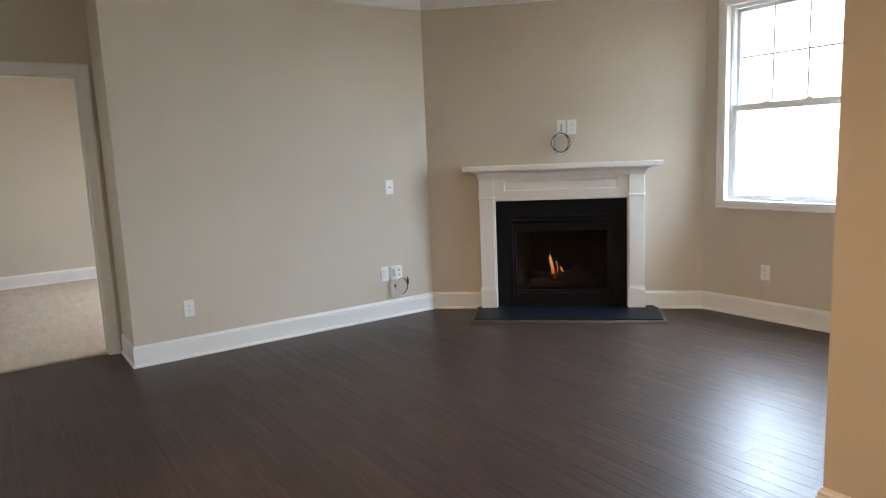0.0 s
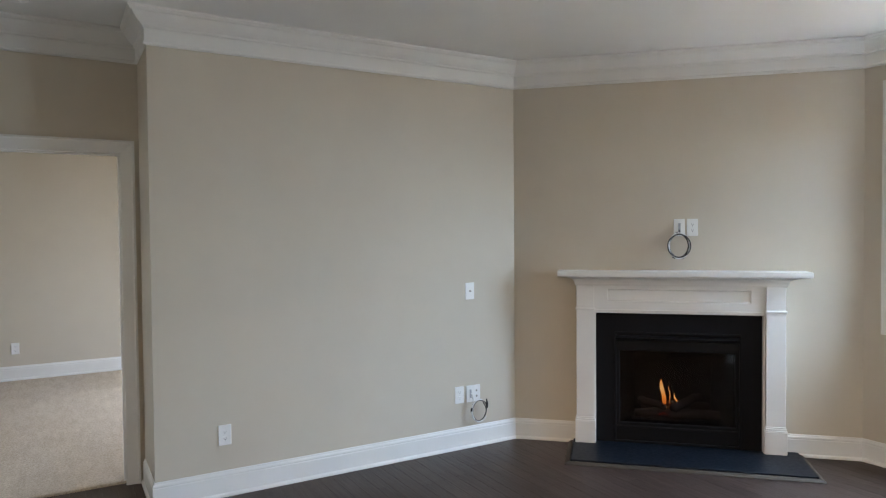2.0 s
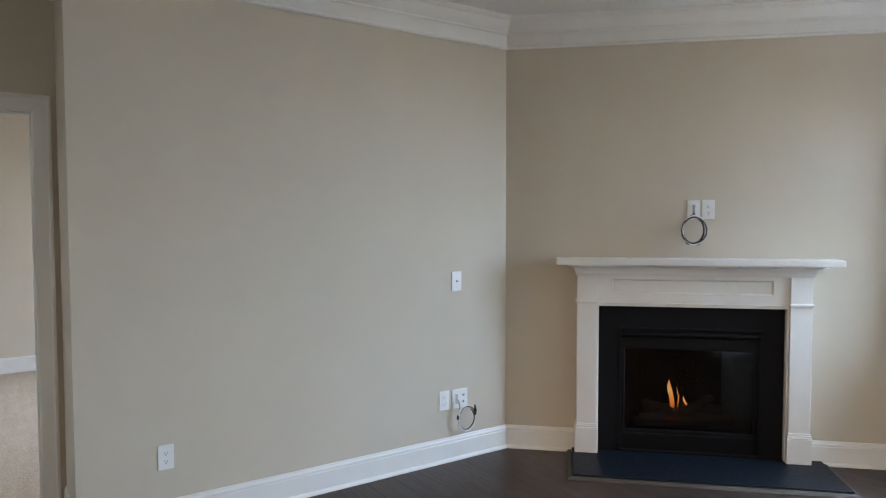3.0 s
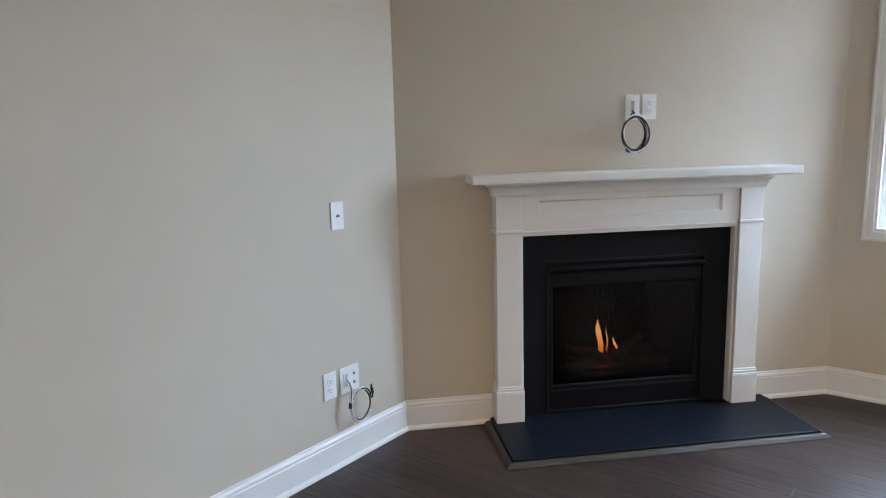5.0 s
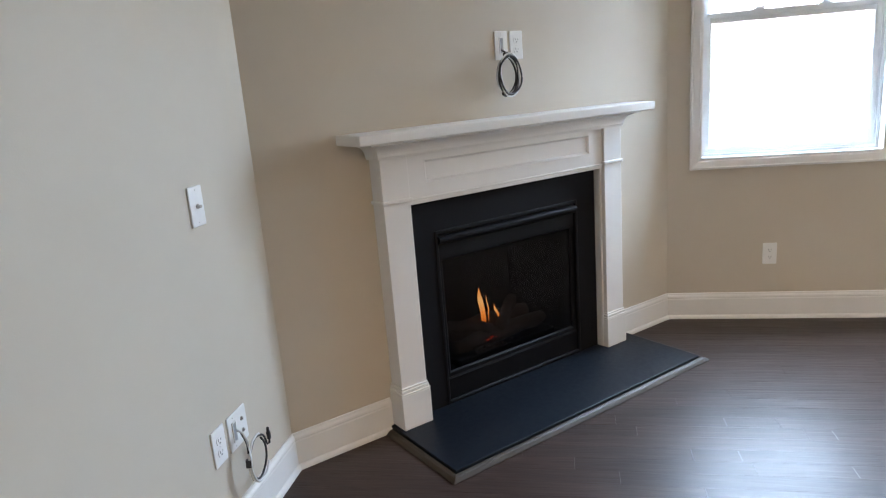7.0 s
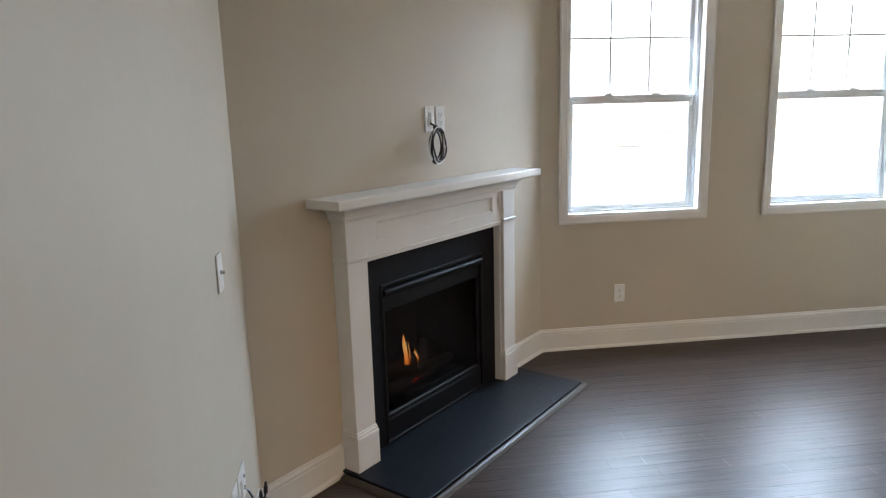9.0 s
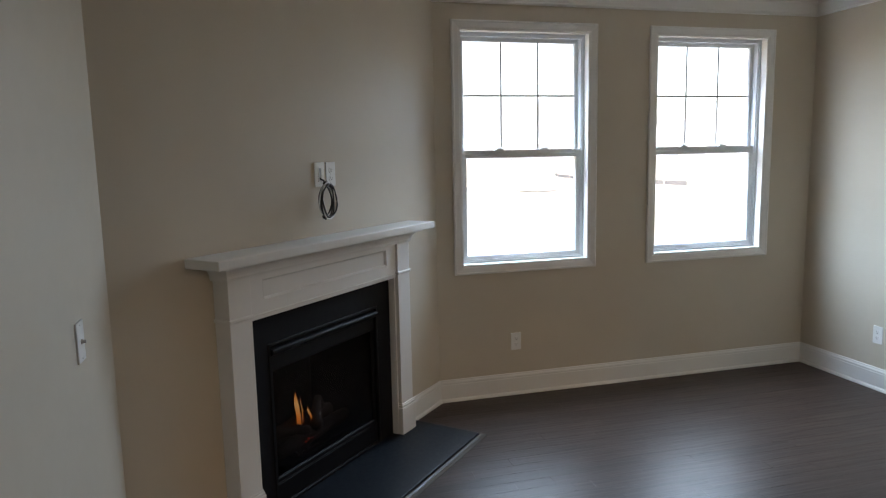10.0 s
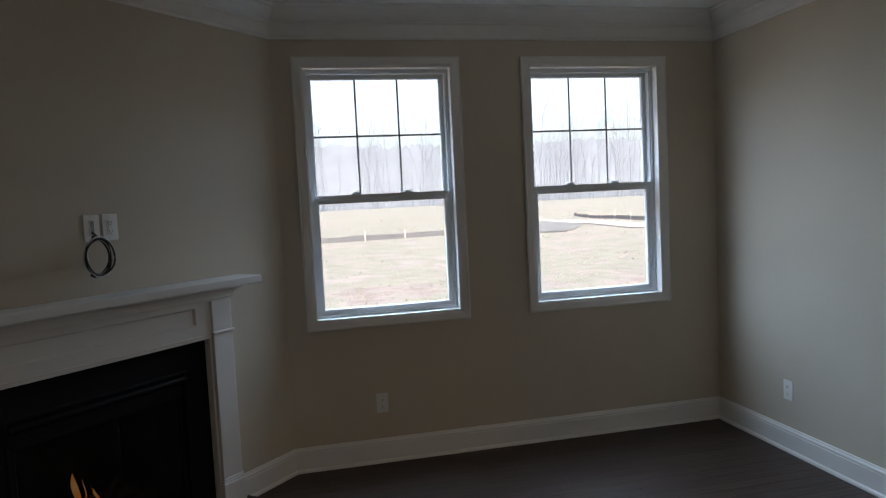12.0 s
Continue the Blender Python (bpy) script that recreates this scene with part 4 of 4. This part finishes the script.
def basin():
    """A dark wet hollow beside the track, with a ragged rim."""
    bm = bmesh.new()
    ax, ay = Vector((0.36, 0.93)), Vector((0.93, -0.36))
    rings = []
    for r in (0.0, 0.35, 0.7, 1.0):
        ring = []
        for k in range(36):
            a = 2 * math.pi * k / 36
            j = 1 + 0.10 * noise.noise((math.cos(a) * 1.6, math.sin(a) * 1.6, 7))
            q = Vector((15.2, 47.0)) + ax * (9.0 * r * j * math.cos(a)) + ay * (2.5 * r * j * math.sin(a))
            ring.append(bm.verts.new((q.x, q.y, ground_z(q.x, q.y) + 0.05)))
        rings.append(ring)
    for p, q in zip(rings, rings[1:]):
        for k in range(36):
            bm.faces.new((p[k], p[(k + 1) % 36], q[(k + 1) % 36], q[k]))
    bmesh.ops.remove_doubles(bm, verts=bm.verts, dist=0.001)
    tagged(mesh_ob("drainage_basin", bm, WETSOIL, smooth=True), "dark wet drainage hollow in the field", "ground", kind="structure")


track()
basin()


def branch(bm, p, d, length, r, depth):
    pts, rad = [p.copy()], [r]
    n = 5 if depth == 0 else 3
    dd = d.copy()
    for k in range(n):
        dd = (dd + Vector((rnd.gauss(0, 0.06), rnd.gauss(0, 0.06), 0.02))).normalized()
        pts.append(pts[-1] + dd * length / n)
        rad.append(r * (1 - 0.85 * (k + 1) / n) + 0.006)
    tube(bm, pts, rad, 5 if depth == 0 else 3, cap=False)
    if depth < 2:
        for k in range(9 if depth == 0 else 3):
            t = rnd.uniform(0.38, 0.98) if depth == 0 else rnd.uniform(0.3, 0.9)
            i = min(n - 1, int(t * n))
            q = pts[i].lerp(pts[i + 1], t * n - i)
            a = rnd.uniform(0, 2 * math.pi)
            nd = (dd * 0.9 + Vector((math.cos(a), math.sin(a), 0.25)) * rnd.uniform(0.4, 0.8)).normalized()
            branch(bm, q, nd, length * rnd.uniform(0.16, 0.32), r * (1 - 0.8 * t) * 0.5 + 0.01, depth + 1)


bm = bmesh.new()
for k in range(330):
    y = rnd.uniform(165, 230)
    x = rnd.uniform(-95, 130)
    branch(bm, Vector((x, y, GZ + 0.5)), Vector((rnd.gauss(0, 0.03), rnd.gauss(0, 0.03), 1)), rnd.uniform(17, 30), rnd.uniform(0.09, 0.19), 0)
tagged(mesh_ob("far_woods", bm, HAZE_BARK), "bare winter woods beyond the field", "woods", kind="stuff")
# undergrowth at the foot of the woods, in the same haze-tinted colour
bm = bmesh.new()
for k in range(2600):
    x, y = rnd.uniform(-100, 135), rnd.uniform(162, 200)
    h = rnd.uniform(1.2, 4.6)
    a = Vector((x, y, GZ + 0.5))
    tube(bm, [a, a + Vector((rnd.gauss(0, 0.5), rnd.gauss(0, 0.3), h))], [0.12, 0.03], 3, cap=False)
tagged(mesh_ob("far_undergrowth", bm, HAZE_BARK), "haze-tinted brush at the foot of the woods", "brush", kind="stuff")

# far side of the woods: ragged flat bands, with haze painted into their pale colour
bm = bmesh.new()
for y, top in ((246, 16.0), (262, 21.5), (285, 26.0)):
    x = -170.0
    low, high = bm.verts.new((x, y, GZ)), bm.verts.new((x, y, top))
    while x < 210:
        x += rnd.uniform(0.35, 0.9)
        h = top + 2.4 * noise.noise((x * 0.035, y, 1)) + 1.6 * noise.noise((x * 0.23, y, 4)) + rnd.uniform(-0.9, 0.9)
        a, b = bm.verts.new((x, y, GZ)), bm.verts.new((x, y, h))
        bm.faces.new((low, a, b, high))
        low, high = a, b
tagged(mesh_ob("backdrop", bm, MIST), "flat far edge of the woods, haze painted into its pale colour", "backdrop", kind="structure")

# ---- carpet ----
bm = bmesh.new()
cx0, cx1, cy0, cy1 = XB, XD - 0.035, BY0, BY1
nx, ny = 150, 150
rows_c = []
for j in range(ny + 1):
    y = cy0 + (cy1 - cy0) * j / ny
    rows_c.append([bm.verts.new((cx0 + (cx1 - cx0) * i / nx, y, 0.010 + 0.0022 * rnd.random() + 0.002 * noise.noise((i * 0.21, j * 0.21, 3)))) for i in range(nx + 1)])
for j in range(ny):
    for i in range(nx):
        bm.faces.new((rows_c[j][i], rows_c[j][i + 1], rows_c[j + 1][i + 1], rows_c[j + 1][i]))
edge = [rows_c[j][nx] for j in range(ny + 1)]
low = [bm.verts.new((v.co.x + 0.004, v.co.y, -0.004)) for v in edge]
for j in range(ny):
    bm.faces.new((edge[j], edge[j + 1], low[j + 1], low[j]))
carpet = mesh_ob("carpet", bm, CARPET, smooth=True)
carpet.location.z = FZ
tagged(carpet, "beige cut pile bedroom carpet", "carpet", kind="structure")

# ---- floor of dark planks ----
PW = 0.083
floor = boxes("floor", [(XD - 0.06, XR + 0.05, YS - 0.05, YN + 0.05, -0.14, -0.012), (XB - 0.1, XD - 0.06, BY0 - 0.1, BY1 + 0.1, -0.14, -0.012),
                         (K1[0] - 0.05, K3[0] + 0.05, K3[1] - 0.05, YS - 0.05, -0.14, -0.012), (XR + 0.05, K3[0] + 0.05, YS - 0.05, S0[1] + 0.1, -0.14, -0.012)], DARK)
floor.location.z = FZ
tagged(floor, "dark stained hardwood plank floor", "floor", kind="structure")


def plank_verts(L, g=0.0002, b=0.0006, t=0.012):
    w = PW
    lo = [(g, g, -t), (L - g, g, -t), (L - g, w - g, -t), (g, w - g, -t)]
    mid = [(x, y, -b) for x, y, z in lo]
    e = 0.0003
    top = [(g + e, g + b, 0), (L - g - e, g + b, 0), (L - g - e, w - g - b, 0), (g + e, w - g - b, 0)]
    faces = []
    for a in (0, 4):
        faces += [(a + k, a + (k + 1) % 4, a + 4 + (k + 1) % 4, a + 4 + k) for k in range(4)]
    faces.append((8, 9, 10, 11))
    return lo + mid + top, faces


# where the painted plank-end glints lie
GLINT_AT = ((-2.45, 2.93), (-2.48, 3.36), (-2.46, 3.6), (-2.25, 3.3), (-2.16, 2.88), (-1.81, 2.8), (-1.91, 3.2), (-1.7, 2.39), (-2.83, 3.46), (-2.83, 3.73))
LENGTHS = [0.45, 0.62, 0.80, 0.98, 1.22, 1.50]
plank_mesh = []
for L in LENGTHS:
    me = bpy.data.meshes.new("plank")
    v, f = plank_verts(L)
    me.from_pydata(v, [], f)
    me.materials.append(WOOD)
    plank_mesh.append(me)
rest_v, rest_f = [], []
prnd = random.Random(7)
count = 0
rows_n = int((YN - K3[1]) / PW) + 1
for j in range(rows_n):
    y = YN - (j + 1) * PW
    xa = XD - 0.030 if y > YS - PW else K1[0] - 0.1
    xb = XR if y > 2.56 else K3[0]
    x = xa - prnd.uniform(0, 0.4) if xa < -4 and y > 0.85 else xa
    if y > 0.86:
        x = XL - prnd.uniform(0.0, 0.35)
    while x < xb:
        k = prnd.randrange(6)
        fits = [q for q in range(6) if x + LENGTHS[q] < xb + 0.1]
        k = k if k in fits else (fits[-1] if fits else 0)
        L = min(LENGTHS[k], xb + 0.03 - x)      # the last one of a row is cut at the wall
        near = y > 0.95 and -4.3 < x < -0.2 and count < 300 and L == LENGTHS[k]
        if near:
            ob = new("plank", plank_mesh[k])
            ob.location = (x, y, 0)
            ob.parent = floor
            count += 1
        else:
            v, f = plank_verts(L)
            n0 = len(rest_v)
            rest_v += [(a + x, b + y, c) for a, b, c in v]
            rest_f += [tuple(i + n0 for i in q) for q in f]
        x += LENGTHS[k]
me = bpy.data.meshes.new("planks")
me.from_pydata(rest_v, [], rest_f)
me.materials.append(WOOD)
rest = new("planks", me)
rest.parent = floor
tagged(rest, "dark stained oak planks", kind="stuff")

# pale lines across the planks: reflections at plank ends, put into the colour
for x, y in GLINT_AT:
    j = int((YN - y) / PW)
    y0 = YN - (j + 1) * PW
    bm = bmesh.new()
    box(bm, x - 0.0018, x + 0.0018, y0 + 0.006, y0 + PW - 0.010, -0.002, 0.0004)
    m = mesh_ob("glint_line", bm, GLINT, floor)
    tagged(m, "pale line painted as a glint at a plank end")
